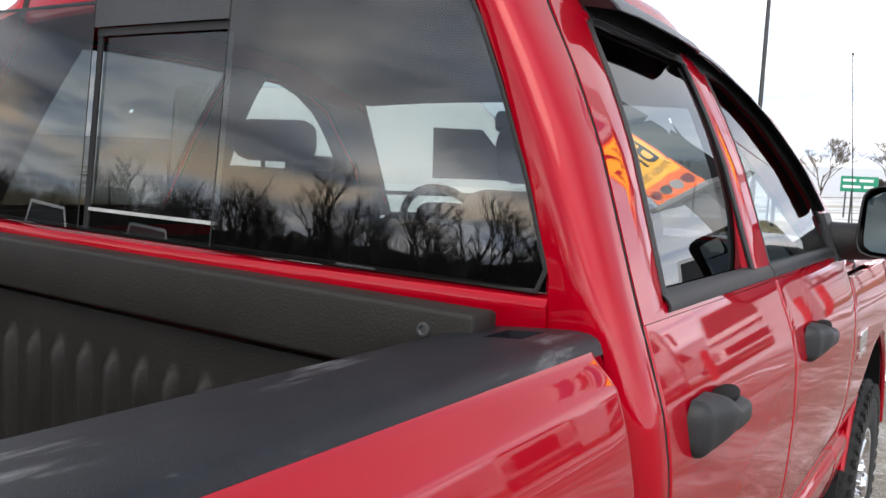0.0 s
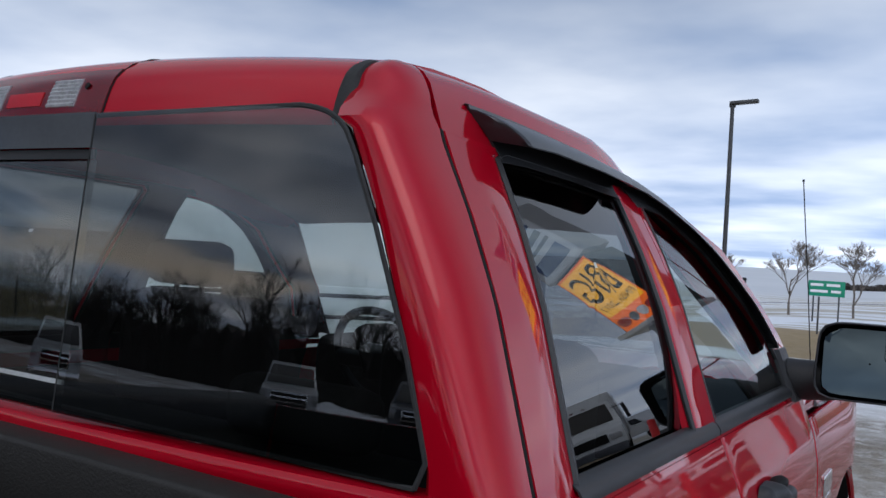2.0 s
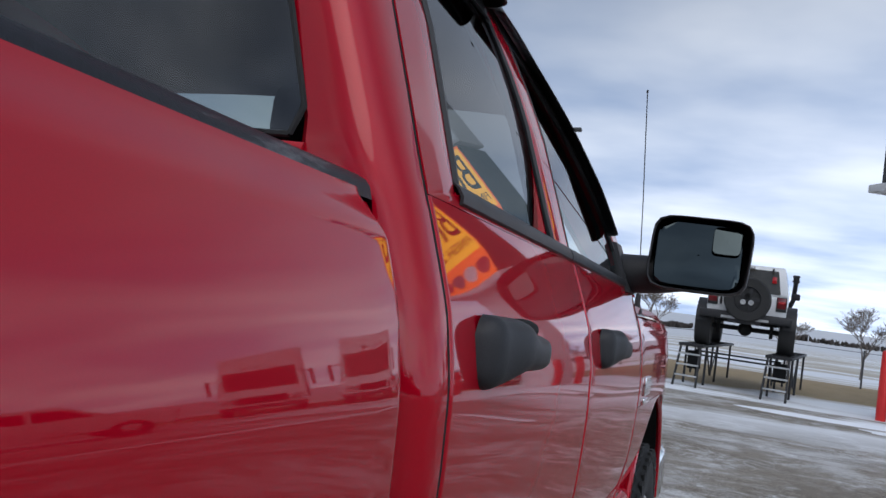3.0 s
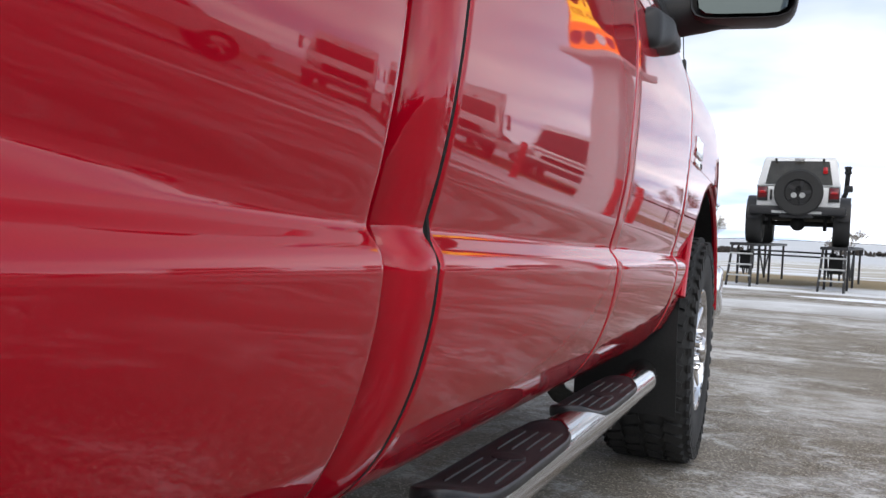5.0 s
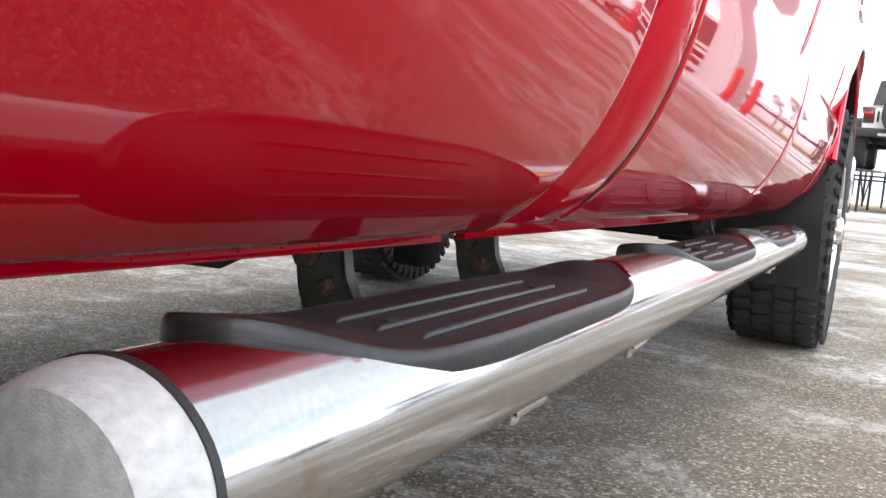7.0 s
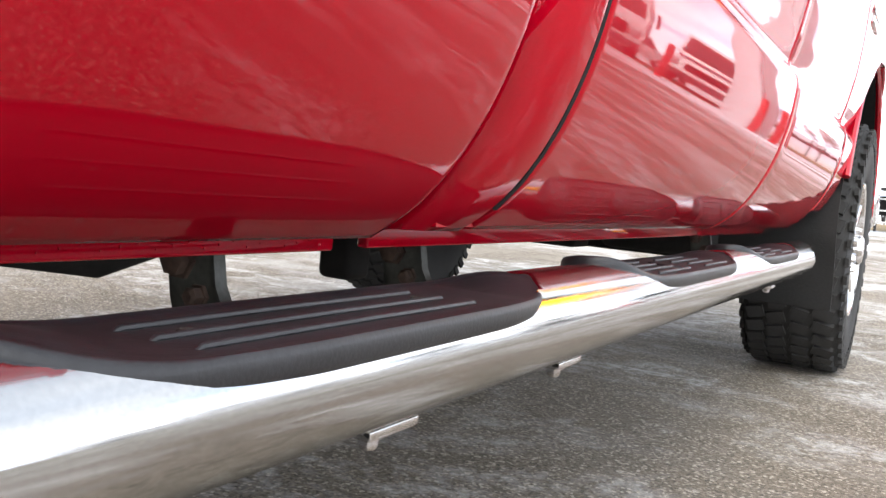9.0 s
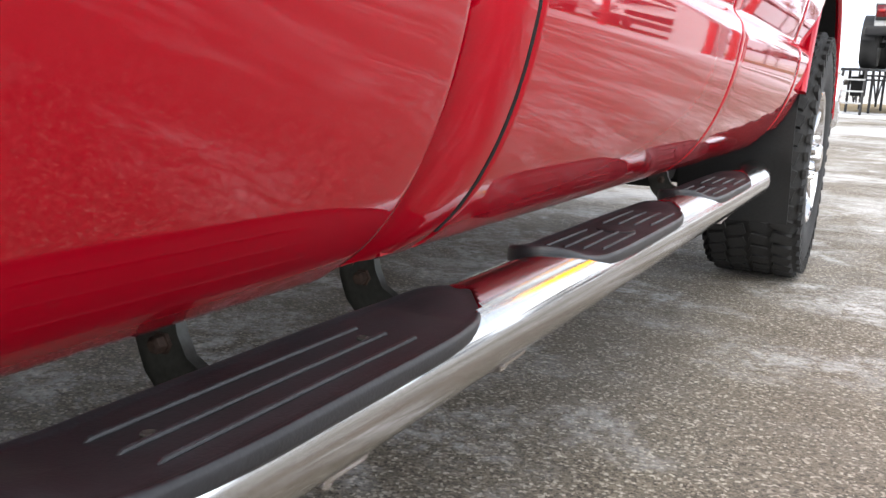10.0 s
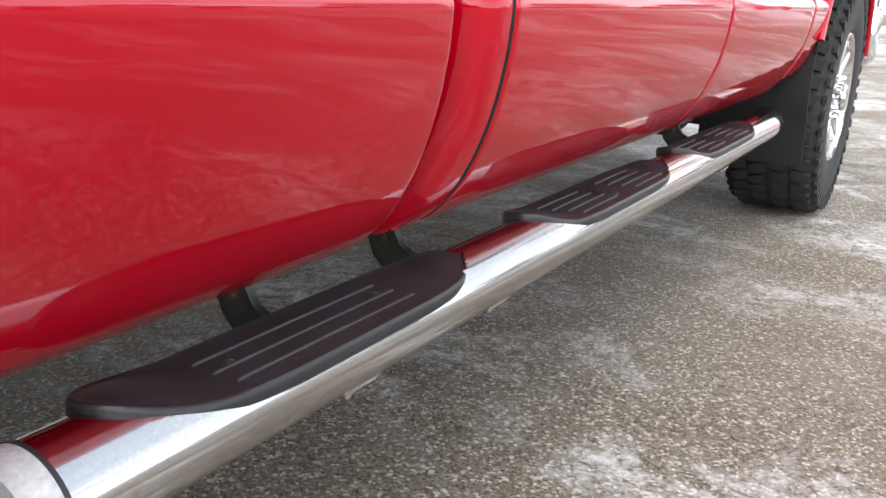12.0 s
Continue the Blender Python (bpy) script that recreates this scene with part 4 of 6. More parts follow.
# ---- underbody ----
bm = bmesh.new()
box(bm, 0.840, 0.849, -0.50, 0.016, 0.5265, 0.560, 0.002)
for k in range(40):
    box(bm, 0.8492, 0.8500, -0.49 + k * 0.0125, -0.4885 + k * 0.0125, 0.531 + 0.002 * ((k * 7) % 3), 0.5325 + 0.002 * ((k * 7) % 3))
mine("bed_flange", bm, RED)
bm = bmesh.new()
box(bm, 0.838, 0.849, 0.060, 1.86, 0.5275, 0.580, 0.002)
mine("rocker_flange", bm, RED)
rows = [[(0.892 - 0.052 * k / 5, y, 0.543 - 0.0006 * k) for k in range(6)] for y in (-0.49, -0.02)]
mine("bed_bottom", sheet(rows, (0, 0, 0.01)), RED)
rows = [[(0.910 - 0.07 * k / 5, y, 0.551 - 0.002 * k) for k in range(6)] for y in (0.06, 1.86)]
mine("rocker", sheet(rows, (0, 0, 0.01)), RED)
bm = bmesh.new()
box(bm, XC - 0.78, XC + 0.78, -0.50, 1.95, 0.64, 0.70)
box(bm, 0.42, 0.50, -2.2, 3.3, 0.56, 0.70, 0.01)
box(bm, XC - 0.45, XC - 0.37, -2.2, 3.3, 0.56, 0.70, 0.01)
box(bm, 0.705, 0.745, 0.18, 0.22, 0.480, 0.66, 0.008)
box(bm, 0.62, 0.70, -1.3, -0.11, 0.503, 0.64, 0.012)
tube(bm, [(0.69, -0.15, 0.52), (0.69, -0.07, 0.507), (0.69, 0.02, 0.53)], 0.018, 10)
box(bm, 0.50, 0.74, 0.20, 0.26, 0.555, 0.64, 0.012)
box(bm, XC - 0.45, 0.45, 0.30, 0.36, 0.54, 0.62, 0.012)
box(bm, XC - 0.45, 0.45, 1.55, 1.66, 0.45, 0.56, 0.012)
tube(bm, [(0.25, -1.0, 0.50), (0.25, 1.5, 0.56)], 0.045, 12)
tube(bm, [(-0.20, -2.3, 0.58), (-0.20, -0.3, 0.56), (-0.15, 0.6, 0.56), (-0.10, 2.0, 0.58)], 0.04, 12)
tube(bm, [(-0.8, WHEEL_R[0], 0.46), (0.8, WHEEL_R[0], 0.46)], 0.06, 12)
tube(bm, [(-0.8, WHEEL_F[0], 0.44), (0.8, WHEEL_F[0], 0.44)], 0.05, 12)
box(bm, 0.55, 0.80, 1.42, 1.60, 0.47, 0.60, 0.03)
mine("underbody", bm, DARK, both=False)
# dark sheet added for the shade behind the door seams, and wheel liners
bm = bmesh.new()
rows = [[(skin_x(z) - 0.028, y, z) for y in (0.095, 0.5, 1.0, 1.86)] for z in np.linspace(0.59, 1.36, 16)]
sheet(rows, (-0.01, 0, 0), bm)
mine("seam_backing", bm, DARK)
for (wy, wz), r in ((WHEEL_F, 0.60), (WHEEL_R, 0.46)):
    rows = [[(x, wy - r * math.cos(a), wz + r * math.sin(a)) for a in np.linspace(-0.1, math.pi + 0.1, 24)] for x in (0.55, 0.80, 1.005)]
    mine("wheel_liner", sheet(rows), DARK)
# mud flap behind the front wheel
rows = []
for i in range(15):
    f = i / 14
    z = 0.84 - 0.51 * f
    y = 2.66 - 0.60 * math.cos(math.asin(min(0.95, max(-0.2, (z - 0.48) / 0.60)))) - 0.02
    w = 0.012 * math.sin(f * 7)
    rows.append([(x, (y if z > 0.48 else 2.05) + 0.03 * (1 - f) * k / 6 + w * 0.3, z) for k, x in enumerate(np.linspace(0.70, 1.005 + 0.012 * smooth(0.3, 1, f), 7))])
mine("mud_flap", sheet(rows, (0, 0.008, 0)), FLAP, label="black rubber mud flap")


# ---- wheels ----
def wheel(cx, cy, cz, side):
    """An all-terrain tyre on a polished alloy wheel."""
    m = Matrix.Translation((cx, cy, cz)) @ Matrix.Rotation(radians(90 * side), 4, "Y")
    bm = bmesh.new()
    lathe(bm, [(0.215, -0.13), (0.24, -0.145), (0.33, -0.152), (0.385, -0.142), (0.405, -0.115), (0.408, 0.0), (0.405, 0.115), (0.385, 0.142), (0.33, 0.152), (0.24, 0.145), (0.222, 0.13), (0.215, 0.0)], 56, m)
    bm2 = bmesh.new()
    n = 46
    for k in range(n):
        a = 2 * math.pi * k / n
        for h0, h1, da in ((-0.128, -0.078, 0.0), (-0.066, -0.014, 0.5), (0.002, 0.054, 0.15), (0.070, 0.128, 0.6)):
            t = Matrix.Rotation(a + da * 2 * math.pi / n, 4, "Z")
            box(bm2, 0.398, 0.415, -0.019, 0.019, h0, h1, 0.0, m @ t @ Matrix.Rotation(0.25 * (1 if h0 < 0 else -1), 4, "X"))
        t = Matrix.Rotation(a, 4, "Z")
        for s in (-1, 1):
            box(bm2, 0.352, 0.400, -0.013, 0.013, s * 0.146 - 0.006, s * 0.146 + 0.006, 0.0, m @ t)
    tyre = mine("tyre", bm, RUBBER, both=False)
    tagged(mine("tread", bm2, RUBBER, tyre, both=False), "chunky black rubber tread lugs", kind="stuff")
    bm = bmesh.new()
    lathe(bm, [(0.12, 0.02), (0.19, 0.02), (0.200, 0.10), (0.214, 0.118), (0.226, 0.138), (0.222, 0.142), (0.212, 0.138), (0.205, 0.115), (0.195, 0.06), (0.13, 0.03)], 48, m)
    for k in range(8):
        t = Matrix.Rotation(2 * math.pi * k / 8, 4, "Z")
        box(bm, 0.06, 0.212, -0.028, 0.028, 0.070, 0.112, 0.010, m @ t @ Matrix.Rotation(radians(-6), 4, "Y"))
    lathe(bm, [(0.085, 0.06), (0.085, 0.118), (0.070, 0.126), (0.05, 0.128)], 32, m)
    rim = mine("rim", bm, CHROME, tyre, both=False, label="polished eight-spoke alloy rim")
    bm = bmesh.new()
    lathe(bm, [(0.052, 0.12), (0.050, 0.150), (0.040, 0.160), (0.02, 0.162)], 24, m)
    mine("hub_cap", bm, CHROME, tyre, both=False)
    for k in range(8):
        bm = bmesh.new()
        t = Matrix.Rotation(2 * math.pi * (k + 0.5) / 8, 4, "Z") @ Matrix.Translation((0.070, 0, 0.118))
        lathe(bm, [(0.011, 0), (0.011, 0.022), (0.007, 0.028)], 6, m @ t)
        mine("lug_nut", bm, CHROME, tyre, both=False)


for cy, cz in ((WHEEL_F[0], 0.485), (WHEEL_R[0], 0.49)):
    wheel(0.882, cy, cz, 1)
    wheel(2 * XC - 0.882, cy, cz, -1)

# ---- side step ----
BX, BZ, BA, BB = 0.9543, 0.4792, 0.0460, 0.0409      # the bar's axis and half axes
PADS = ((-0.330, 0.128, False), (0.332, 0.848, True), (0.985, 1.505, True))


def pad_top(dx, y, y0, y1):
    """The height of a tread over the bar's axis: flat, let into the bar, climbing over its back at both ends."""
    u = min(1.0, abs(dx if dx > 0 else dx * 0.55) / BA)
    over = max(0.0268, BB * math.sqrt(1 - u * u) + 0.0045)
    return 0.0268 + (over - 0.0268) * max(1 - smooth(y0 - 0.015, y0 + 0.095, y), 0.55 * smooth(y1 - 0.06, y1, y))


def rounded(loop, times=4):
    """A closed outline with its corners cut round."""
    for _ in range(times):
        out = []
        for (x0, y0), (x1, y1) in zip(loop, loop[1:] + loop[:1]):
            out += [(x0 * 0.75 + x1 * 0.25, y0 * 0.75 + y1 * 0.25), (x0 * 0.25 + x1 * 0.75, y0 * 0.25 + y1 * 0.75)]
        loop = out
    return loop


def pad_outline(y0, y1, times=4):
    """A tread's outline: a slanted tail, straight sides and a rounded nose."""
    return rounded([(-0.060, y0 + 0.11), (-0.058, y0 + 0.02), (-0.042, y0 - 0.020), (-0.010, y0 - 0.028), (0.017, y0 - 0.010), (0.034, y0 + 0.030), (0.043, y0 + 0.085), (0.0462, y0 + 0.14), (0.0462, y0 + 0.18),
                    (0.0462, y1 - 0.15), (0.0455, y1 - 0.09), (0.036, y1 - 0.030), (0.006, y1 + 0.008), (-0.030, y1 + 0.004), (-0.054, y1 - 0.03), (-0.060, y1 - 0.09)], times)


def inside(loop, x, y):
    odd = False
    for (xa, ya), (xb, yb) in zip(loop, loop[1:] + loop[:1]):
        if (ya > y) != (yb > y) and x < xa + (xb - xa) * (y - ya) / (yb - ya):
            odd = not odd
    return odd


SEATS = [(y0, y1, pad_outline(y0, y1, 2)) for y0, y1, _ in PADS]


def bar_z(dx, y, z):
    """The bar's skin, pressed flat under its treads."""
    for y0, y1, loop in SEATS:
        if z > 0 and y0 - 0.03 < y < y1 + 0.02:
            my = min(max(y, y0 + 0.06), y1 - 0.06)
            d = math.hypot(dx + 0.007, y - my)
            f = 1 + 0.006 / max(d, 1e-6)
            if inside(loop, -0.007 + (dx + 0.007) * f, my + (y - my) * f):
                z = min(z, pad_top(dx, y, y0, y1) - 0.005)
    return z


rows = []
for y in list(np.arange(-0.405, 1.80, 0.006)) + [1.82, 1.86, 1.885, 1.897, 1.903, 1.905]:
    f = math.sqrt(max(0.0, 1 - max(0.0, (y - 1.88) / 0.0255) ** 2)) if y > 1.88 else 1.0
    row = []
    for k in range(56):
        q = 2 * math.pi * k / 56
        dx = BA * math.cos(q) * max(0.05, f)
        row.append((BX + dx - 0.02 * smooth(1.7, 1.9, y), y, BZ + bar_z(dx, y, BB * math.sin(q) * max(0.05, f))))
    rows.append(row)
bar = mine("step_bar", sheet(rows, None, None, closed=True), BAR_STEEL, label="polished stainless steel step bar")


def end_disc(name, profile, y, mat, label=""):
    bm = bmesh.new()
    lathe(bm, profile, 44)
    for v in bm.verts:
        v.co = Vector((BX + v.co.x * BA, y + v.co.z, BZ + v.co.y * BB))
    return mine(name, bm, mat, bar, label)


end_disc("end_cap", [(0.86, 0.0), (0.94, 0.004), (0.99, 0.012), (1.015, 0.019), (1.015, 0.023)], -0.427, DULL, "scuffed grey plastic end cap")
end_disc("cap_ring", [(0.985, 0.0), (1.035, 0.0), (1.035, 0.0035), (0.985, 0.0035)], -0.4045, BLACK)


def pad(y0, y1, split):
    """A moulded step tread let into the bar: a flat top in a raised lip, with a slanted tail and raised ribs."""
    L = y1 - y0
    loop = pad_outline(y0, y1)
    cy = (y0 + y1) / 2
    rows = []
    for inset, h in ((0.0035, -0.0155), (0.0008, -0.0115), (0.0, -0.0100), (0.0002, -0.0025), (0.0010, 0.0002), (0.0026, 0.0016), (0.0048, 0.0017), (0.0068, 0.0008), (0.0092, 0.0), (0.015, 0.0), (0.022, 0.0), (0.03, 0.0), (0.04, 0.0), (0.05, 0.0), (1.0, 0.0)):
        row = []
        for x, y in loop:
            # the rim moves in towards the pad's long middle line
            my = min(max(y, y0 + 0.06), y1 - 0.06)
            mx = -0.007
            d = math.hypot(x - mx, y - my)
            f = max(0.0, 1 - inset / d)
            px, py = mx + (x - mx) * f, my + (y - my) * f
            deep = 1 + 0.5 * (1 - smooth(y0, y0 + 0.05, y)) if h < -0.011 else 1
            row.append((BX + px, py, BZ + pad_top(px, py, y0, y1) + h * deep))
        rows.append(row)
    bm = sheet(rows, None, None, closed=True)
    tread = mine("step_pad", bm, TREAD, bar, label="ribbed black plastic step pad")
    if split:
        lines = [(-0.036 + 0.020 * k, y0 + L * a + 0.010 * k, y0 + L * b + 0.006 * k) for a, b in ((0.15, 0.44), (0.57, 0.86)) for k in range(4)]
    else:
        lines = [(-0.0293, -0.242, 0.009), (-0.0045, -0.243, 0.011), (0.0190, -0.239, 0.015)]
    for dx, ya, yb in lines:
        pts = []
        for f, h in ((0, -0.002), (0.02, 0.0006), (0.5, 0.0010), (0.98, 0.0006), (1, -0.002)):
            y = ya + (yb - ya) * f
            pts.append((BX + dx, y, BZ + pad_top(dx, y, y0, y1) + h))
        bm = bmesh.new()
        tube(bm, pts, [0.0008, 0.0021, 0.0021, 0.0021, 0.0008], 8)
        mine("rib", bm, TREAD, tread)
    if not split:
        for x, y in ((0.945, -0.216), (0.943, -0.013)):
            bm = bmesh.new()
            lathe(bm, [(0.0048, -0.002), (0.0048, 0.0012), (0.0036, 0.0018), (0.0014, 0.0008)], 12, pose(x, y, BZ + pad_top(x - BX, y, y0, y1) + 0.0003))
            mine("screw", bm, BRACKET, tread)
    else:
        bm = bmesh.new()
        lathe(bm, [(0.026, -0.004), (0.026, 0.0006), (0.022, 0.0016), (0.01, 0.0012)], 20, pose(BX - 0.006, cy, BZ + pad_top(-0.006, cy, y0, y1) + 0.0008))
        mine("badge", bm, TREAD, tread)


for y0, y1, split in PADS:
    pad(y0, y1, split)
# brackets and their clips
for y in (-0.070, 0.200, 1.42):
    right_edge = [(0.812, 0.60), (0.812, 0.545), (0.8125, 0.52), (0.816, 0.500), (0.825, 0.483), (0.842, 0.474), (0.868, 0.468), (0.925, 0.466)]
    left_edge = [(0.770, 0.60), (0.769, 0.545), (0.770, 0.512), (0.774, 0.488), (0.782, 0.466), (0.798, 0.449), (0.828, 0.440), (0.915, 0.446)]
    bm = sheet([[(x0 + (x1 - x0) * f, y, z0 + (z1 - z0) * f) for f in (0, 0.33, 0.66, 1)] for (x0, z0), (x1, z1) in zip(left_edge, right_edge)], (0, 0.006, 0))
    sheet([[(x - 0.003, y + d, z - 0.001) for d in (0.0, 0.005, 0.011)] for x, z in right_edge], (0.004, 0, 0.002), bm)
    sheet([[(x, y + d, z) for d in (0.0, 0.005, 0.011)] for x, z in left_edge], (0.004, 0, 0.002), bm)
    arm = mine("bracket", bm, BRACKET, label="dark painted steel step bracket")
    for bx, bz, r in ((0.783, 0.515, 0.011), (0.803, 0.492, 0.007)):
        bm = bmesh.new()
        lathe(bm, [(r * 1.3, 0), (r * 1.3, 0.003), (r, 0.003), (r, 0.010), (r * 0.6, 0.012)], 6, Matrix.Translation((bx, y, bz)) @ Matrix.Rotation(radians(90), 4, "X"))
        mine("bolt", bm, RUST, arm)
for y in (-0.075, 0.205, 1.30):
    bm = bmesh.new()
    box(bm, 0.944, 0.974, y - 0.026, y + 0.026, 0.4350, 0.4410, 0.001)
    lathe(bm, [(0.007, 0), (0.007, -0.006), (0.005, -0.010)], 6, pose(0.962, y - 0.010, 0.4355))
    mine("clip", bm, STEEL, bar)

# ---- door handles ----
def handle(y0):
    """A pull handle: a moulded shell, with the hollow behind its grip painted as a dark shape."""
    L = 0.208
    rows = []
    for i in range(23):
        f = i / 22
        y = y0 + L * f
        top = 1.316 - 0.016 * smooth(0.42, 0.60, f) - 0.036 * max(0, (f - 0.84) / 0.16) ** 2 - 0.022 * max(0, (0.10 - f) / 0.10) ** 2
        low = 1.232 + 0.020 * smooth(0.05, 0.55, f) + 0.032 * max(0, (f - 0.84) / 0.16) ** 2 + 0.020 * max(0, (0.10 - f) / 0.10) ** 2
        out = 0.030 * math.sqrt(1 - max(0.0, 1 - f / 0.12) ** 2) + 0.018 * smooth(0.08, 0.45, f) - 0.016 * max(0, (f - 0.82) / 0.18) ** 2 + 0.003
        row = []
        for k in range(15):
            a = -math.pi / 2 + math.pi * k / 14
            z = (top + low) / 2 + (top - low) / 2 * math.copysign(abs(math.sin(a)) ** 0.6, math.sin(a))
            x = skin_x((top + low) / 2) - 0.004 + out * abs(math.cos(a)) ** 0.6
            if 0.45 < f < 0.90 and k >= 12:
                x -= 0.0
            row.append((x, y, z))
        rows.append(row)
    bm = sheet(rows)
    bm.faces.new([v for v in bm.verts if abs(v.co.y - y0) < 1e-5])
    h = mine("door_handle", bm, BLACK, label="matt black plastic pull handle")
    # a solid dark ellipsoid stands in for the shade in the hollow
    bm = bmesh.new()
    bmesh.ops.create_uvsphere(bm, u_segments=18, v_segments=10, radius=1, matrix=Matrix.Translation((skin_x(1.30) + 0.016, y0 + L * 0.70, 1.304)) @ Matrix.Diagonal((0.019, 0.052, 0.0125, 1)))
    mine("grip_shade", bm, DARK, h)


handle(0.200)
handle(1.075)

# ---- mirror ----
rows = []
for k, (y, s) in enumerate(((1.690, 0.955), (1.686, 0.985), (1.690, 1.0), (1.73, 1.01), (1.79, 0.97), (1.85, 0.86), (1.89, 0.66), (1.905, 0.40), (1.908, 0.05))):
    row = []
    for j in range(40):
        a = 2 * math.pi * j / 40
        c, t = math.cos(a), math.sin(a)
        r = 1 / (abs(c) ** 6 + abs(t) ** 6) ** (1 / 6)
        row.append((1.168 + 0.132 * r * c * s + 0.006 * t, y + 0.010 * c, 1.548 + 0.102 * r * t * s))
    rows.append(row)
head = mine("wing_mirror", sheet(rows, None, None, True), BLACK, label="large black towing mirror")
for name, x0, x1, z0, z1, y, mat in (("mirror_glass", 1.050, 1.278, 1.458, 1.637, 1.7005, MIRROR), ("spot_mirror", 1.198, 1.272, 1.555, 1.632, 1.6965, MIRROR)):
    bm = bmesh.new()
    row = []
    cx, cz, hx, hz = (x0 + x1) / 2, (z0 + z1) / 2, (x1 - x0) / 2, (z1 - z0) / 2
    for f in (1.0, 0.97, 0.85, 0.7, 0.55, 0.4, 0.2, 0.02):
        dy = 0.003 if f == 1.0 else -(0.0006 if name == "mirror_glass" else 0.0011) * (1 - f * f)
        ringp = []
        for j in range(36):
            a = 2 * math.pi * j / 36
            c, t = math.cos(a), math.sin(a)
            r = 1 / (abs(c) ** 7 + abs(t) ** 7) ** (1 / 7)
            ringp.append((cx + hx * r * c * f, y + dy + 0.105 * ((cx - 1.168) + hx * r * c * f) + 0.004 + 0.012 * r * t * f, cz + hz * r * t * f))
        row.append(ringp)
    sheet(row, None, bm, True)
    mine(name, bm, mat, head)
bm = bmesh.new()
tube(bm, [(0.90, 1.80, 1.478), (0.98, 1.775, 1.480), (1.06, 1.765, 1.486), (1.12, 1.77, 1.496)], [0.060, 0.056, 0.053, 0.050], 20)
mine("mirror_arm", bm, BLACK, head)
bm = bmesh.new()
rows = [[(skin_x(z) + d, y, z) for z in (1.425, 1.47, 1.52, 1.56)] for y, d in ((1.70, 0.001), (1.71, 0.012), (1.80, 0.014), (1.87, 0.001))]
sheet([[(x, min(y, 2.0 - 0.75 * (z - 1.43)), z) for x, y, z in r] for r in rows], (-0.01, 0, 0), bm)
mine("mirror_sail", bm, BLACK, head)

# ---- antenna and badge ----
bm = bmesh.new()
lathe(bm, [(0.020, 0.0), (0.018, 0.012), (0.010, 0.03), (0.008, 0.06), (0.004, 0.066)], 14, pose(0.972, 2.11, 1.375))
ant = mine("antenna_base", bm, BLACK, both=False)
bm = bmesh.new()
tube(bm, [(0.972, 2.11, 1.43), (0.962, 2.005, 1.73), (0.949, 1.885, 2.045)], 0.0016, 6)
lathe(bm, [(0.0032, 0), (0.0032, 0.008)], 8, pose(0.949, 1.885, 2.042))
mine("antenna_mast", bm, BLACK, ant, both=False)
badge = None
for k, (y, w, z, h) in enumerate(((1.985, 0.035, 1.155, 0.058), (2.026, 0.035, 1.155, 0.058), (2.067, 0.035, 1.155, 0.058), (2.108, 0.035, 1.155, 0.058), (1.99, 0.16, 1.108, 0.020))):
    bm = bmesh.new()
    box(bm, skin_x(z) - 0.002, skin_x(z) + 0.006, y, y + w, z - h / 2, z + h / 2, 0.002)
    ob = mine("badge", bm, CHROME, badge, label="" if badge else "chrome fender badge")
    badge = badge or ob

# ---- cabin ----
def seat(cx, y, w, zt, headrest=True):
    bm = bmesh.new()
    box(bm, cx - w / 2, cx + w / 2, y, y + 0.50, 0.90, 1.08, 0.05)
    box(bm, cx - w / 2, cx + w / 2, y - 0.12, y + 0.04, 1.0, zt, 0.06)
    s = mine("seat", bm, CLOTH, both=False)
    if headrest:
        bm = bmesh.new()
        box(bm, cx - 0.15, cx + 0.15, y - 0.14, y - 0.04, zt + 0.02, 1.745, 0.045)
        for dx in (-0.05, 0.05):
            tube(bm, [(cx + dx, y - 0.08, zt - 0.02), (cx + dx, y - 0.09, zt + 0.06)], 0.007, 8)
        mine("headrest", bm, CLOTH, s, both=False)


seat(XC + 0.40, 0.97, 0.52, 1.58)
seat(XC - 0.525, 0.97, 0.54, 1.60)
seat(XC, 0.36, 1.40, 1.42, False)
for dx in (0.45,):
    bm = bmesh.new()
    box(bm, XC + dx - 0.14, XC + dx + 0.14, 0.21, 0.30, 1.43, 1.53, 0.035)
    mine("headrest", bm, CLOTH, both=False)
bm = bmesh.new()
box(bm, XC - 0.82, XC + 0.82, 1.78, 2.06, 1.15, 1.435, 0.05)
box(bm, XC - 0.62, XC - 0.20, 1.74, 1.96, 1.36, 1.492, 0.05)
mine("dashboard", bm, CLOTH, both=False)
bm = bmesh.new()
m = Matrix.Translation((XC - 0.40, 1.66, 1.385)) @ Matrix.Rotation(radians(-65), 4, "X")
tube(bm, [m @ Vector((0.19 * math.cos(a), 0.19 * math.sin(a), 0)) for a in np.linspace(0, 2 * math.pi, 33)], 0.015, 8, False, (0.3, 0.2, 1))
box(bm, -0.18, 0.18, -0.03, 0.03, -0.03, 0.0, 0.01, m)
box(bm, -0.06, 0.06, -0.06, 0.06, -0.05, 0.01, 0.01, m)
mine("steering_wheel", bm, BLACK, both=False)
bm = bmesh.new()
box(bm, XC - 0.13, XC + 0.13, 1.50, 1.53, 1.76, 1.83, 0.02)
mine("inside_mirror", bm, BLACK, both=False)
rows = [[(XC + 0.60 * u / 6, y, roof_z(max(y, 0.3), u / 6) - 0.05) for u in range(-6, 7)] for y in np.linspace(0.2, 1.42, 10)]
mine("headliner", sheet(rows, (0, 0, 0.01)), CLOTH, both=False)
bm = bmesh.new()
box(bm, XC - 0.80, XC + 0.80, 0.12, 1.9, 0.70, 0.74)
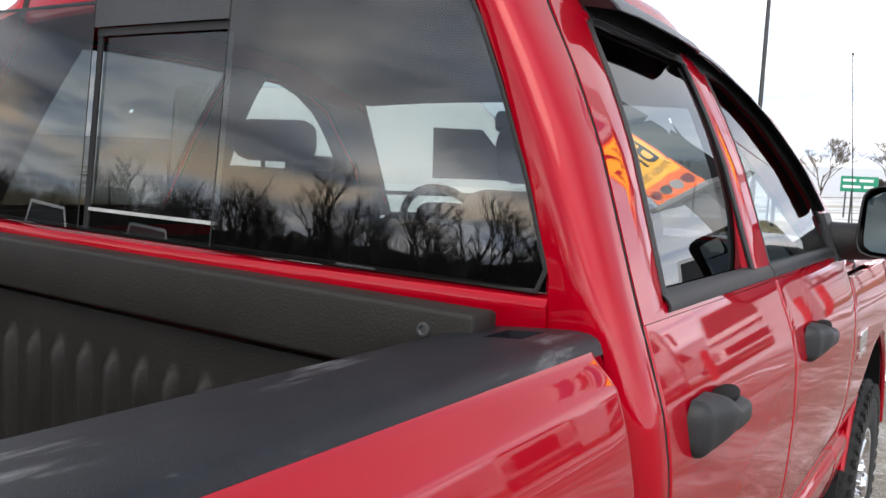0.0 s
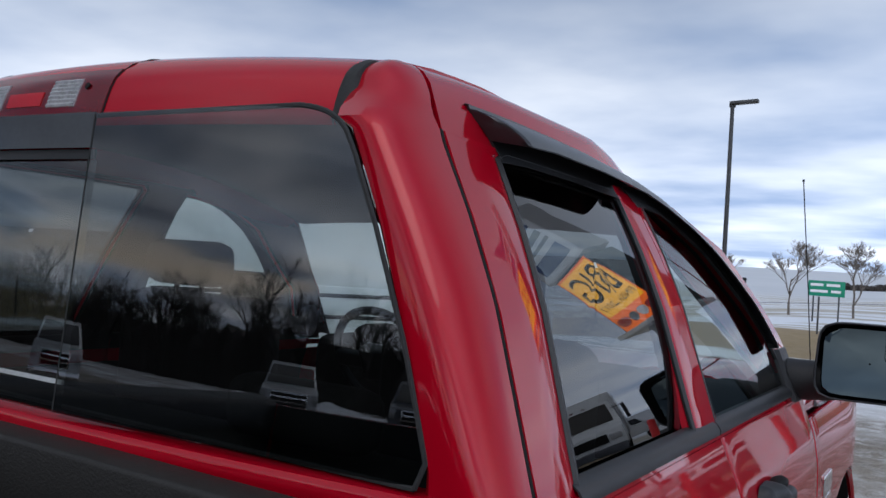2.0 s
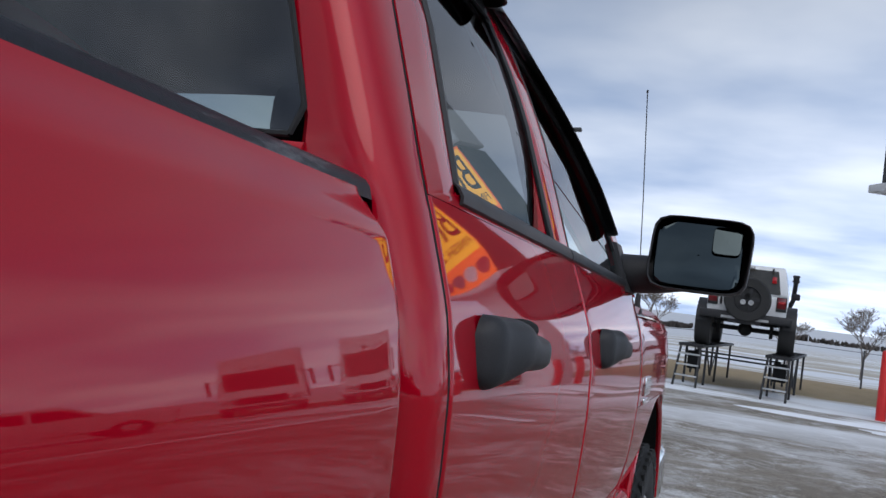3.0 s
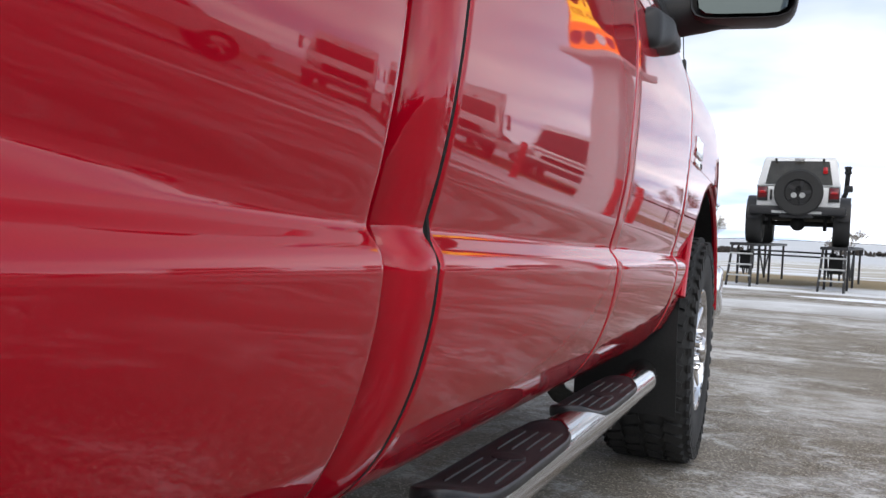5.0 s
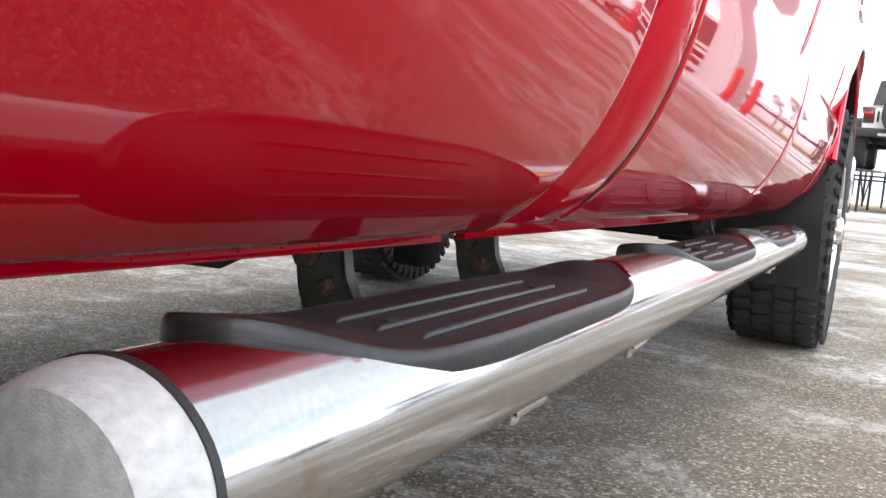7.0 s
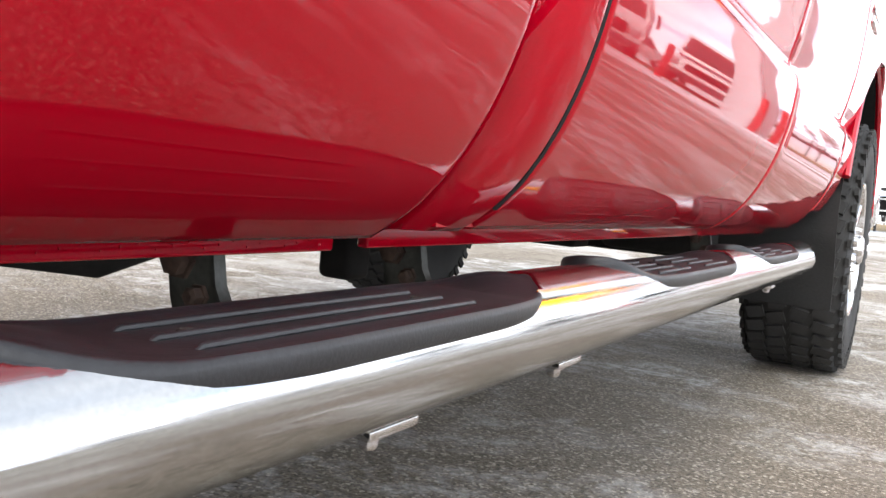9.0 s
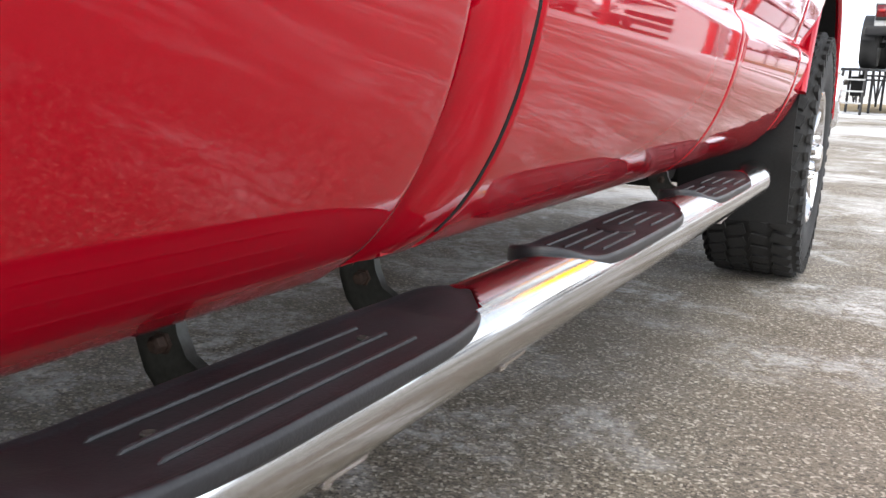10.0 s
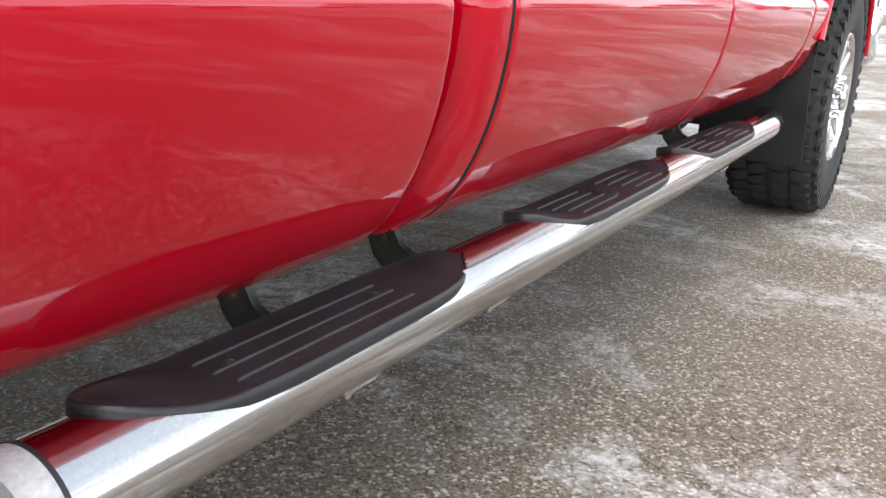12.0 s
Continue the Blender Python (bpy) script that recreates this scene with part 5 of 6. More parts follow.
box(bm, XC - 0.78, XC + 0.78, 0.09, 0.12, 0.7, 1.43)
mine("cab_floor", bm, CLOTH, both=False)


def mirrored(ob, parent):
    me = ob.data.copy()
    n = len(me.vertices)
    co = np.empty(n * 3)
    me.vertices.foreach_get("co", co)
    co[0::3] = 2 * XC - co[0::3]
    me.vertices.foreach_set("co", co)
    me.flip_normals()
    o = new(ob.name.split(".")[0], me)
    o.parent = parent
    o.visible_shadow = ob.visible_shadow
    if "label" in ob:
        o["label"] = ob["label"]
    return o


twin = {}
for ob in right:
    twin[ob] = mirrored(ob, twin.get(ob.parent, ob.parent))


# ---- the off-roader on its ramps ----
def prism(outline, half, bev=0.03, bm=None):
    """A body from a side outline of (y, z), as wide as half(z) to each side, with rounded edges."""
    bm = bm or bmesh.new()
    a = [bm.verts.new((-half(z), y, z)) for y, z in outline]
    b = [bm.verts.new((half(z), y, z)) for y, z in outline]
    n = len(outline)
    bm.faces.new(a), bm.faces.new(b[::-1])
    for i in range(n):
        bm.faces.new([a[i], b[i], b[(i + 1) % n], a[(i + 1) % n]])
    if bev:
        bmesh.ops.bevel(bm, geom=[e for e in bm.edges if all(v in a or v in b for v in e.verts)], offset=bev, segments=2, profile=0.5, affect="EDGES")
    return bm


def flat_wheel(parent, x, y, z, r, w, rim=CHROME, spare=False):
    bm = bmesh.new()
    m = Matrix.Translation((x, y, z)) @ (Matrix.Rotation(radians(90), 4, "X") if spare else Matrix.Rotation(radians(90 if x > 0 else -90), 4, "Y"))
    lathe(bm, [(r * 0.55, -w / 2), (r * 0.93, -w / 2), (r, -w * 0.36), (r, w * 0.36), (r * 0.93, w / 2), (r * 0.58, w / 2), (r * 0.55, w * 0.3)], 32, m)
    tyre = part("tyre", bm, RUBBER, parent)
    bm = bmesh.new()
    lathe(bm, [(r * 0.2, w * 0.1), (r * 0.5, w * 0.12), (r * 0.56, w * 0.42), (r * 0.58, w * 0.42), (r * 0.52, w * 0.10), (r * 0.2, w * 0.06)], 24, m)
    for k in range(5):
        box(bm, 0.0, r * 0.54, -r * 0.10, r * 0.10, w * 0.16, w * 0.34, 0.01, m @ Matrix.Rotation(2 * math.pi * k / 5, 4, "Z"))
    part("rim", bm, rim, tyre)


JY = 17.0
RAMP = 0.735
jeep = thing("offroad_car", "white boxy offroad car with black bumper, parked on steel ramps", "car", (1.335, JY, RAMP), -3)
bm = prism([(0.0, 0.62), (0.0, 1.10), (0.08, 1.14), (2.6, 1.14), (3.9, 1.12), (3.95, 0.72), (3.6, 0.60)], lambda z: 0.74, 0.04)
part("body", bm, OFFWHITE, jeep)
bm = prism([(0.03, 1.13), (0.12, 1.66), (0.18, 1.70), (2.0, 1.70), (2.45, 1.13)], lambda z: 0.745 - 0.11 * max(0, z - 1.13) / 0.57, 0.035)
top = part("hard_top", bm, OFFWHITE, jeep)
bm = bmesh.new()
sheet([[(x * (0.60 - 0.08 * f), 0.035 + 0.09 * f - 0.012, 1.165 + 0.455 * f) for x in (-1, -0.5, 0, 0.5, 1)] for f in (0, 0.5, 1)], (0, 0.01, 0), bm)
part("rear_window", bm, TANGLASS, top)
for s in (-1, 1):
    bm = bmesh.new()
    sheet([[(s * (0.752 - 0.11 * f * 0.86), y, 1.20 + 0.42 * f) for y in (0.25, 1.0)] for f in (0, 1)], (s * 0.004, 0, 0), bm)
    part("side_window", bm, GLOSSBLACK, top)
    bm = bmesh.new()
    box(bm, s * 0.635 - 0.095, s * 0.635 + 0.095, -0.035, 0.02, 0.84, 1.12, 0.012)
    tail = part("tail_light", bm, BLACK, jeep)
    bm = bmesh.new()
    box(bm, s * 0.635 - 0.08, s * 0.635 + 0.08, -0.042, -0.036, 0.90, 1.105, 0.002)
    part("red_lens", bm, RED_LENS, tail)
    bm = bmesh.new()
    box(bm, s * 0.635 - 0.05, s * 0.635 + 0.05, -0.0445, -0.0425, 0.99, 1.04, 0.001)
    part("brake_lens", bm, BRIGHT_RED, tail)
    for y in (0.55, 3.2):
        flat_wheel(jeep, s * 0.79, y, 0.44, 0.44, 0.30, BLACK)
        bm = bmesh.new()
        rows = [[(s * x, y + 0.53 * math.cos(a), 0.46 + 0.50 * math.sin(a)) for a in np.linspace(0.1, math.pi - 0.1, 14)] for x in (0.70, 0.90, 0.93)]
        sheet(rows, (0, 0, -0.02), bm)
        part("fender_flare", bm, BLACK, jeep)
    bm = bmesh.new()
    box(bm, s * 0.42 - 0.02, s * 0.42 + 0.02, -0.02, 0.03, 1.60, 1.66, 0.006)
    part("hinge", bm, BLACK, top)
    bm = bmesh.new()
    box(bm, s * 0.88 - 0.075, s * 0.88 + 0.075, 2.25, 2.36, 1.16, 1.30, 0.03)
    part("wing_mirror", bm, BLACK, jeep)
bm = bmesh.new()
box(bm, -0.86, 0.86, -0.20, 0.02, 0.58, 0.74, 0.04)
box(bm, -0.30, 0.30, -0.22, -0.10, 0.52, 0.60, 0.03)
bumper = part("bumper", bm, BLACK, jeep)
for s in (-1, 1):
    bm = bmesh.new()
    box(bm, s * 0.30 - 0.14, s * 0.30 + 0.14, -0.212, -0.203, 0.60, 0.65, 0.004)
    part("bumper_plate", bm, DULL, bumper)
bm = bmesh.new()
tube(bm, [(-0.75, 0.55, 0.42), (0.75, 0.55, 0.42)], 0.05, 10)
bmesh.ops.create_uvsphere(bm, u_segments=12, v_segments=8, radius=0.14, matrix=Matrix.Translation((0, 0.5, 0.42)))
box(bm, -0.6, 0.6, 0.3, 3.6, 0.52, 0.64, 0.03)
for s in (-1, 1):
    tube(bm, [(s * 0.5, 0.25, 0.30), (s * 0.5, 0.35, 0.62)], 0.035, 8)
part("axle", bm, DARK, jeep)
flat_wheel(jeep, 0.02, -0.20, 1.00, 0.435, 0.27, BLACK, True)
for k, mat in ((0, DULL), (1, DARK), (2, DULL)):
    bm = bmesh.new()
    a = 2 * math.pi * k / 3 - 0.52
    lathe(bm, [(0.052, 0.0), (0.052, 0.02), (0.040, 0.024), (0.034, 0.004), (0.006, 0.002)], 18, Matrix.Translation((0.02 + 0.085 * math.cos(a), -0.335, 0.985 + 0.085 * math.sin(a))) @ Matrix.Rotation(radians(90), 4, "X"))
    part("wheel_cover", bm, mat, jeep)
bm = bmesh.new()
box(bm, -0.09, 0.09, -0.01, 0.03, 1.615, 1.665, 0.008)
part("brake_lens", bm, CLEAR_LENS, jeep)
bm = bmesh.new()
tube(bm, [(0.76, 2.6, 1.0), (0.82, 2.5, 1.15), (0.84, 2.3, 1.50), (0.84, 2.27, 1.54), (0.84, 2.25, 1.56), (0.84, 2.25, 1.68), (0.84, 2.25, 1.70)], [0.05, 0.05, 0.05, 0.05, 0.085, 0.085, 0.05], 12)
part("snorkel", bm, BLACK, jeep)
bm = bmesh.new()
box(bm, 0.42, 0.50, 0.018, 0.024, 1.38, 1.50, 0.002)
part("sticker", bm, BRIGHT_RED, top)
bm = bmesh.new()
box(bm, -0.50, -0.46, -0.03, 0.0, 0.86, 1.06, 0.008)
part("latch", bm, BLACK, jeep)


def ramp(x, y):
    """A raised steel track: a deck on legs, with a ladder at its rear end."""
    g = -0.10
    r = thing("display_ramp", "black steel display ramp on legs with ladder rungs", "ramp", (x, y, g), -7, "display ramps")
    bm = bmesh.new()
    box(bm, -0.24, 0.24, 0.28, 4.7, RAMP - g - 0.055, RAMP - g - 0.005, 0.004)
    for k in range(22):
        box(bm, -0.23, 0.23, 0.30 + 0.2 * k, 0.33 + 0.2 * k, RAMP - g - 0.006, RAMP - g, 0)
    part("deck", bm, BLACK, r)
    for s in (-1, 1):
        bm = bmesh.new()
        tube(bm, [(s * 0.22, 0.0, 0.0), (s * 0.19, 0.30, RAMP - g - 0.05)], 0.024, 6)
        part("ladder_rail", bm, BLACK, r)
        for y in (1.0, 2.4, 4.4):
            bm = bmesh.new()
            tube(bm, [(s * 0.20, y, 0.0), (s * 0.20, y, RAMP - g - 0.05)], 0.026, 6)
            part("leg", bm, BLACK, r)
        for y0, y1 in ((1.0, 1.7), (2.4, 1.7)):
            bm = bmesh.new()
            tube(bm, [(s * 0.20, y0, RAMP - g - 0.08), (s * 0.20, y1, 0.18)], 0.016, 6)
            part("brace", bm, BLACK, r)
    for k in range(1, 4):
        f = k / 4 + 0.02
        bm = bmesh.new()
        box(bm, -0.21, 0.21, 0.30 * f - 0.04, 0.30 * f + 0.04, (RAMP - g) * f - 0.03, (RAMP - g) * f, 0.004)
        part("rung", bm, DULL, r)
    bm = bmesh.new()
    box(bm, -0.12, 0.12, 0.75, 0.95, 0.32, 0.68, 0.01)
    part("winch_box", bm, DARK, r)


ramp(0.36, 16.62)
ramp(1.98, 16.36)
cross = thing("cross_bar", "black steel bars joining the two display ramps", "bar", (1.27, JY + 0.3, 0), -7)
for z in (0.52, 0.60):
    bm = bmesh.new()
    tube(bm, [(-0.82, 0, z), (0.82, 0, z)], 0.020, 6)
    part("rail", bm, BLACK, cross)


# ---- parked vehicles ----
def parked(name, label, cat, at, turn, body, glasshouse, half_w, paint, wheels, r, panes, tails, front=False):
    v = thing(name, label, cat, at, turn)
    part("body", prism(body, lambda z: half_w, 0.06), paint, v)
    zb, zt = min(z for _, z in glasshouse), max(z for _, z in glasshouse)
    hw = lambda z: half_w - 0.02 - 0.16 * (z - zb) / (zt - zb)
    part("cabin", prism(glasshouse, hw, 0.05), paint, v)
    for s in (-1, 1):
        for pn in panes:
            bm = bmesh.new()
            q = [bm.verts.new((s * (hw(z) + 0.004), y, z)) for y, z in pn]
            bm.faces.new(q)
            bmesh.ops.solidify(bm, geom=bm.faces[:], thickness=0.006)
            part("side_window", bm, GLOSSBLACK, v, smooth=False)
        for y in wheels:
            flat_wheel(v, s * (half_w - 0.10), y, r, r, 0.24)
        for y, z0, z1, mat in tails:
            bm = bmesh.new()
            box(bm, s * (half_w - 0.10) - 0.09, s * (half_w - 0.10) + 0.09, y - 0.02, y + 0.02, z0, z1, 0.01)
            part("lamp", bm, mat, v)
    (ya, za), (yb, zb2) = glasshouse[0], glasshouse[1]
    for (y0, z0), (y1, z1), nm in ((glasshouse[0], glasshouse[1], "rear_window"), (glasshouse[-1], glasshouse[-2], "windscreen")):
        bm = bmesh.new()
        d = -0.008 if nm == "rear_window" else 0.008
        f0, f1 = 0.12, 0.86
        pts = []
        for f in (f0, f1):
            y, z = y0 + (y1 - y0) * f, z0 + (z1 - z0) * f
            pts.append([(u * (hw(z) - 0.09), y + d, z + 0.004) for u in (-1, 0, 1)])
        sheet(pts, (0, d, 0), bm)
        part(nm, bm, GLOSSBLACK, v)
    return v, hw


def van(at, turn, paint, label):
    v, hw = parked("van", label, "van", at, turn,
                   [(0, 0.5), (0.0, 1.30), (4.3, 1.25), (5.3, 1.05), (5.45, 0.5), (5.2, 0.40), (0.2, 0.40)],
                   [(0.0, 1.27), (0.05, 2.35), (0.2, 2.42), (3.9, 2.40), (4.95, 1.22)], 1.0, paint, (1.0, 4.55), 0.37,
                   [[(3.3, 1.35), (4.5, 1.35), (3.95, 2.0), (3.3, 2.0)]],
                   [(0.0, 1.0, 1.45, RED_LENS), (5.38, 0.8, 1.05, CLEAR_LENS)])
    bm = bmesh.new()
    box(bm, -0.62, 0.62, 5.36, 5.41, 0.78, 1.00, 0.02)
    part("grille", bm, DARK, v)
    bm = bmesh.new()
    box(bm, -0.99, 0.99, 5.36, 5.52, 0.40, 0.66, 0.03)
    part("bumper", bm, LAMPGREY, v)
    for z in (0.85, 1.12):
        for s in (-1, 1):
            bm = bmesh.new()
            box(bm, s * 1.003 - 0.006, s * 1.003 + 0.006, 0.3, 4.0, z, z + 0.05, 0.002)
            part("side_moulding", bm, BLACK, v)
    return v


def far_pickup(at, turn, paint, label):
    v, hw = parked("parked_pickup", label, "pickup truck", at, turn,
                   [(0, 0.55), (0.0, 1.30), (2.0, 1.30), (2.05, 1.22), (4.5, 1.22), (5.6, 1.12), (5.72, 0.60), (5.5, 0.48), (0.2, 0.48)],
                   [(2.08, 1.20), (2.18, 1.78), (2.35, 1.86), (3.6, 1.84), (4.5, 1.20)], 0.97, paint, (1.1, 4.75), 0.42,
                   [[(2.3, 1.28), (3.0, 1.28), (3.0, 1.72), (2.38, 1.72)], [(3.1, 1.28), (4.15, 1.28), (3.65, 1.70), (3.1, 1.72)]],
                   [(0.0, 0.85, 1.25, RED_LENS), (5.66, 0.85, 1.10, CLEAR_LENS)])
    bm = bmesh.new()
    box(bm, -0.62, 0.62, 5.68, 5.74, 0.72, 1.10, 0.02)
    g = part("grille", bm, CHROME, v)
    for k in range(3):
        bm = bmesh.new()
        box(bm, -0.58, 0.58, 5.742, 5.75, 0.75 + 0.115 * k, 0.83 + 0.115 * k, 0.002)
        part("grille_slot", bm, DARK, g)
    bm = bmesh.new()
    box(bm, -0.97, 0.97, 5.66, 5.84, 0.45, 0.68, 0.03)
    part("bumper", bm, CHROME, v)
    return v


van((7.3, 24.2, ground_z(7, 21)), 168, WHITE, "tall white cargo van parked nose towards the pickup")
van((-7.9, 6.7, ground_z(-6.5, 8)), -48, WHITE, "tall white cargo van parked ahead of the pickup")
far_pickup((15.2, 9.3, ground_z(14, 11)), 38, WHITE, "white pickup parked sideways on the lot")
far_pickup((14.5, 30.0, -0.5), 10, WHITE, "white pickup parked at the far row")
for x, y, a, p, lb in ((-22.3, -11.3, -63, WHITE, "white pickup parked nose towards the lot"), (-19.8, -15.6, -52, SILVER, "silver pickup parked nose towards the lot"),
                       (-12.4, -22.4, -30, SILVER, "grey pickup parked nose towards the lot"), (-7.6, -24.5, -20, DARKPAINT, "dark pickup parked nose towards the lot")):
    far_pickup((x, y, ground_z(x, y)), a, p, lb)

# white delivery trucks beside the lot
def delivery_truck(at, turn, label):
    """A cab with a tall upright windscreen in front of a cargo box."""
    lorry = thing("delivery_truck", label, "truck", at, turn, "delivery trucks")
    cabin = part("cab", prism([(0, 0.55), (0.0, 2.55), (0.2, 2.66), (1.55, 2.62), (1.95, 1.62), (2.45, 1.45), (2.55, 0.55)], lambda z: 1.08 - 0.05 * max(0, z - 1.7), 0.08), WHITE, lorry)
    part("cargo_box", prism([(-4.4, 0.85), (-4.4, 3.05), (-0.12, 3.1), (-0.12, 0.85)], lambda z: 1.15, 0.04), WHITE, lorry)
    rows = [[(u * 0.92, y, z) for u in (-1, 0, 1)] for y, z in ((1.925, 1.72), (1.60, 2.52))]
    part("windscreen", sheet(rows, (0, 0.012, 0.004)), GLOSSBLACK, cabin)
    bm = bmesh.new()
    box(bm, -0.62, 0.62, 2.54, 2.585, 0.85, 1.25, 0.02)
    part("grille", bm, DARK, cabin)
    bm = bmesh.new()
    box(bm, -1.05, 1.05, 2.50, 2.68, 0.45, 0.72, 0.03)
    part("bumper", bm, DARKPAINT, cabin)
    for s in (-1, 1):
        bm = bmesh.new()
        q = [bm.verts.new((s * (1.08 - 0.05 * max(0, z - 1.7) + 0.006), y, z)) for y, z in ((0.7, 1.6), (1.80, 1.6), (1.5, 2.3), (0.7, 2.35))]
        bm.faces.new(q)
        bmesh.ops.solidify(bm, geom=bm.faces[:], thickness=0.006)
        part("side_window", bm, GLOSSBLACK, cabin, smooth=False)
        bm = bmesh.new()
        box(bm, s * 0.82 - 0.15, s * 0.82 + 0.15, 2.53, 2.58, 0.92, 1.18, 0.03)
        part("headlight", bm, CLEAR_LENS, cabin)
        bm = bmesh.new()
        box(bm, s * 1.30 - 0.05, s * 1.30 + 0.05, 1.75, 1.85, 1.6, 2.3, 0.03)
        tube(bm, [(s * 1.0, 1.78, 2.25), (s * 1.27, 1.80, 2.25)], 0.02, 6)
        part("wing_mirror", bm, BLACK, cabin)
        for y in (1.75, -3.0):
            flat_wheel(lorry, s * 0.92, y, 0.45, 0.45, 0.26, DULL)
    for k in range(3):
        bm = bmesh.new()
        box(bm, -0.35 + 0.35 * k - 0.06, -0.35 + 0.35 * k + 0.06, 1.50, 1.56, 2.60, 2.66, 0.01)
        part("marker_lamp", bm, RED_LENS, cabin)
    return lorry


delivery_truck((9.9, 21.0, ground_z(9, 20)), 160, "white delivery truck with a tall upright windscreen")
delivery_truck((13.0, 19.8, ground_z(12, 18)), 152, "white delivery truck with a tall upright windscreen")

# ---- pylon sign with its screen ----
def words(text, size, x, y, z, parent, mat, turn=0.0, tall=1.0):
    c = bpy.data.curves.new("letters", "FONT")
    c.body, c.size, c.extrude, c.align_x = text, size, 0.004, "CENTER"
    tmp = bpy.data.objects.new("letters", c)
    scene.collection.objects.link(tmp)
    bpy.context.view_layer.update()
    me = bpy.data.meshes.new_from_object(tmp.evaluated_get(bpy.context.evaluated_depsgraph_get()))
    bpy.data.objects.remove(tmp)
    me.materials.clear()
    me.materials.append(mat)
    ob = new("letters", me)
    ob.parent = parent
    ob.matrix_basis = pose(x, y, z, 90, 0, turn) @ Matrix.Diagonal((1, tall, 1, 1))
    return ob


SX, SY = 4.45, 16.2
pylon = thing("pylon_sign", "grey pylon sign with a bright yellow screen and a white cabinet", "sign", (SX, SY, -0.1), 27)
bm = bmesh.new()
rows = [[(s * w, t * 0.30, z) for s, t in ((-1, -1), (1, -1), (1, 1), (-1, 1))] for z, w in ((0, 0.46), (0.15, 0.44), (2.0, 0.38), (4.06, 0.38))]
sheet(rows, None, bm, True)
part("column", bm, PALEGREY, pylon)
bm = bmesh.new()
box(bm, -1.02, 1.02, -0.72, 0.80, 4.04, 4.19, 0.02)
part("base_plate", bm, PALEGREY, pylon)
bm = bmesh.new()
box(bm, -0.86, 0.86, -0.50, 0.66, 4.19, 6.61, 0.02)
screen = part("screen_case", bm, BLACK, pylon)
bm = bmesh.new()
box(bm, -0.82, 0.82, -0.512, -0.502, 4.23, 6.57, 0.0)
part("screen", bm, LED_ORANGE, screen)
bm = bmesh.new()
box(bm, -0.77, 0.77, -0.518, -0.513, 4.85, 6.50, 0.0)
part("screen_field", bm, LED_YELLOW, screen)
words("BIG", 0.90, 0.0, -0.522, 5.36, screen, DARK, 0.0, 1.62)
words("FINISH 2017", 0.27, 0.0, -0.522, 5.02, screen, DARK, 0.0, 1.1)
for x, mat in ((-0.60, BRIGHT_RED), (-0.20, WHITE), (0.20, DARKPAINT), (0.60, BRIGHT_RED)):
    bm = bmesh.new()
    rows = [[(x + 0.19 * math.cos(a) * f, -0.5185 - 0.001 * (f < 0.5), 4.52 + 0.16 * math.sin(a) * f + 0.02 * math.cos(2 * a)) for a in np.linspace(0, 2 * math.pi, 15)[:-1]] for f in (1.0, 0.02)]
    sheet(rows, None, bm, True)
    part("picture_shape", bm, mat, screen)
bm = bmesh.new()
box(bm, -1.10, 1.10, -0.50, 0.50, 6.65, 8.85, 0.03)
cab = part("sign_cabinet", bm, PALEGREY, pylon)
bm = bmesh.new()
box(bm, -1.04, 1.04, -0.508, -0.501, 6.72, 8.78, 0.0)
part("sign_face", bm, SIGN_WHITE, cab)
for x0, x1, z0, z1, mat in ((-0.85, 0.85, 8.10, 8.50, BLUE), (-0.85, 0.5, 7.75, 7.93, LAMPGREY), (-0.85, 0.7, 7.53, 7.63, LAMPGREY), (-0.8, 0.8, 6.90, 7.35, BLUE)):
    bm = bmesh.new()
    box(bm, x0, x1, -0.512, -0.509, z0, z1)
    part("sign_bar", bm, mat, cab)

for x, y in ((3.72, 15.9), (4.10, 15.6), (6.1, 15.4)):
    b = thing("bollard", "bright red painted steel bollard on the lot", "bollard", (x, y, ground_z(x, y)), 0, "red bollards")
    bm = bmesh.new()
    lathe(bm, [(0.085, 0), (0.085, 1.16), (0.07, 1.21), (0.03, 1.23)], 20)
    part("post", bm, BOLLARD, b)


# ---- street lamps ----
def street_lamp(x, y, h, turn, fat=1.0):
    lamp = thing("street_lamp", "tall dark steel parking lot lamp with a flat head", "street lamp", (x, y, ground_z(x, y)), turn, "lot lamps")
    bm = bmesh.new()
    tube(bm, [(0, 0, 0), (0, 0, h * 0.5), (0, 0, h)], [0.085 * fat, 0.075 * fat, 0.065 * fat], 10)
    part("pole", bm, LAMPGREY, lamp)
    bm = bmesh.new()
    lathe(bm, [(0.22, 0), (0.22, 0.55), (0.20, 0.58)], 16)
    part("base", bm, PALEGREY, lamp)
    bm = bmesh.new()
    box(bm, -0.08, 0.82 + 0.5 * (fat - 1), -0.16 * fat, 0.16 * fat, h - 0.02 * fat, h + 0.09 * fat, 0.03, Matrix.Translation((0, 0, h)) @ Matrix.Rotation(radians(-4), 4, "Y") @ Matrix.Translation((0, 0, -h)))
    box(bm, -0.10, 0.10, -0.05, 0.05, h - 0.10, h + 0.03, 0.01)
    head = part("head", bm, LAMPGREY, lamp)


street_lamp(-5.42, 28.0, 7.3, 5)
street_lamp(-29.3, 12.2, 8.3, 178, 1.8)
street_lamp(7.5, -30.0, 7.5, 180)

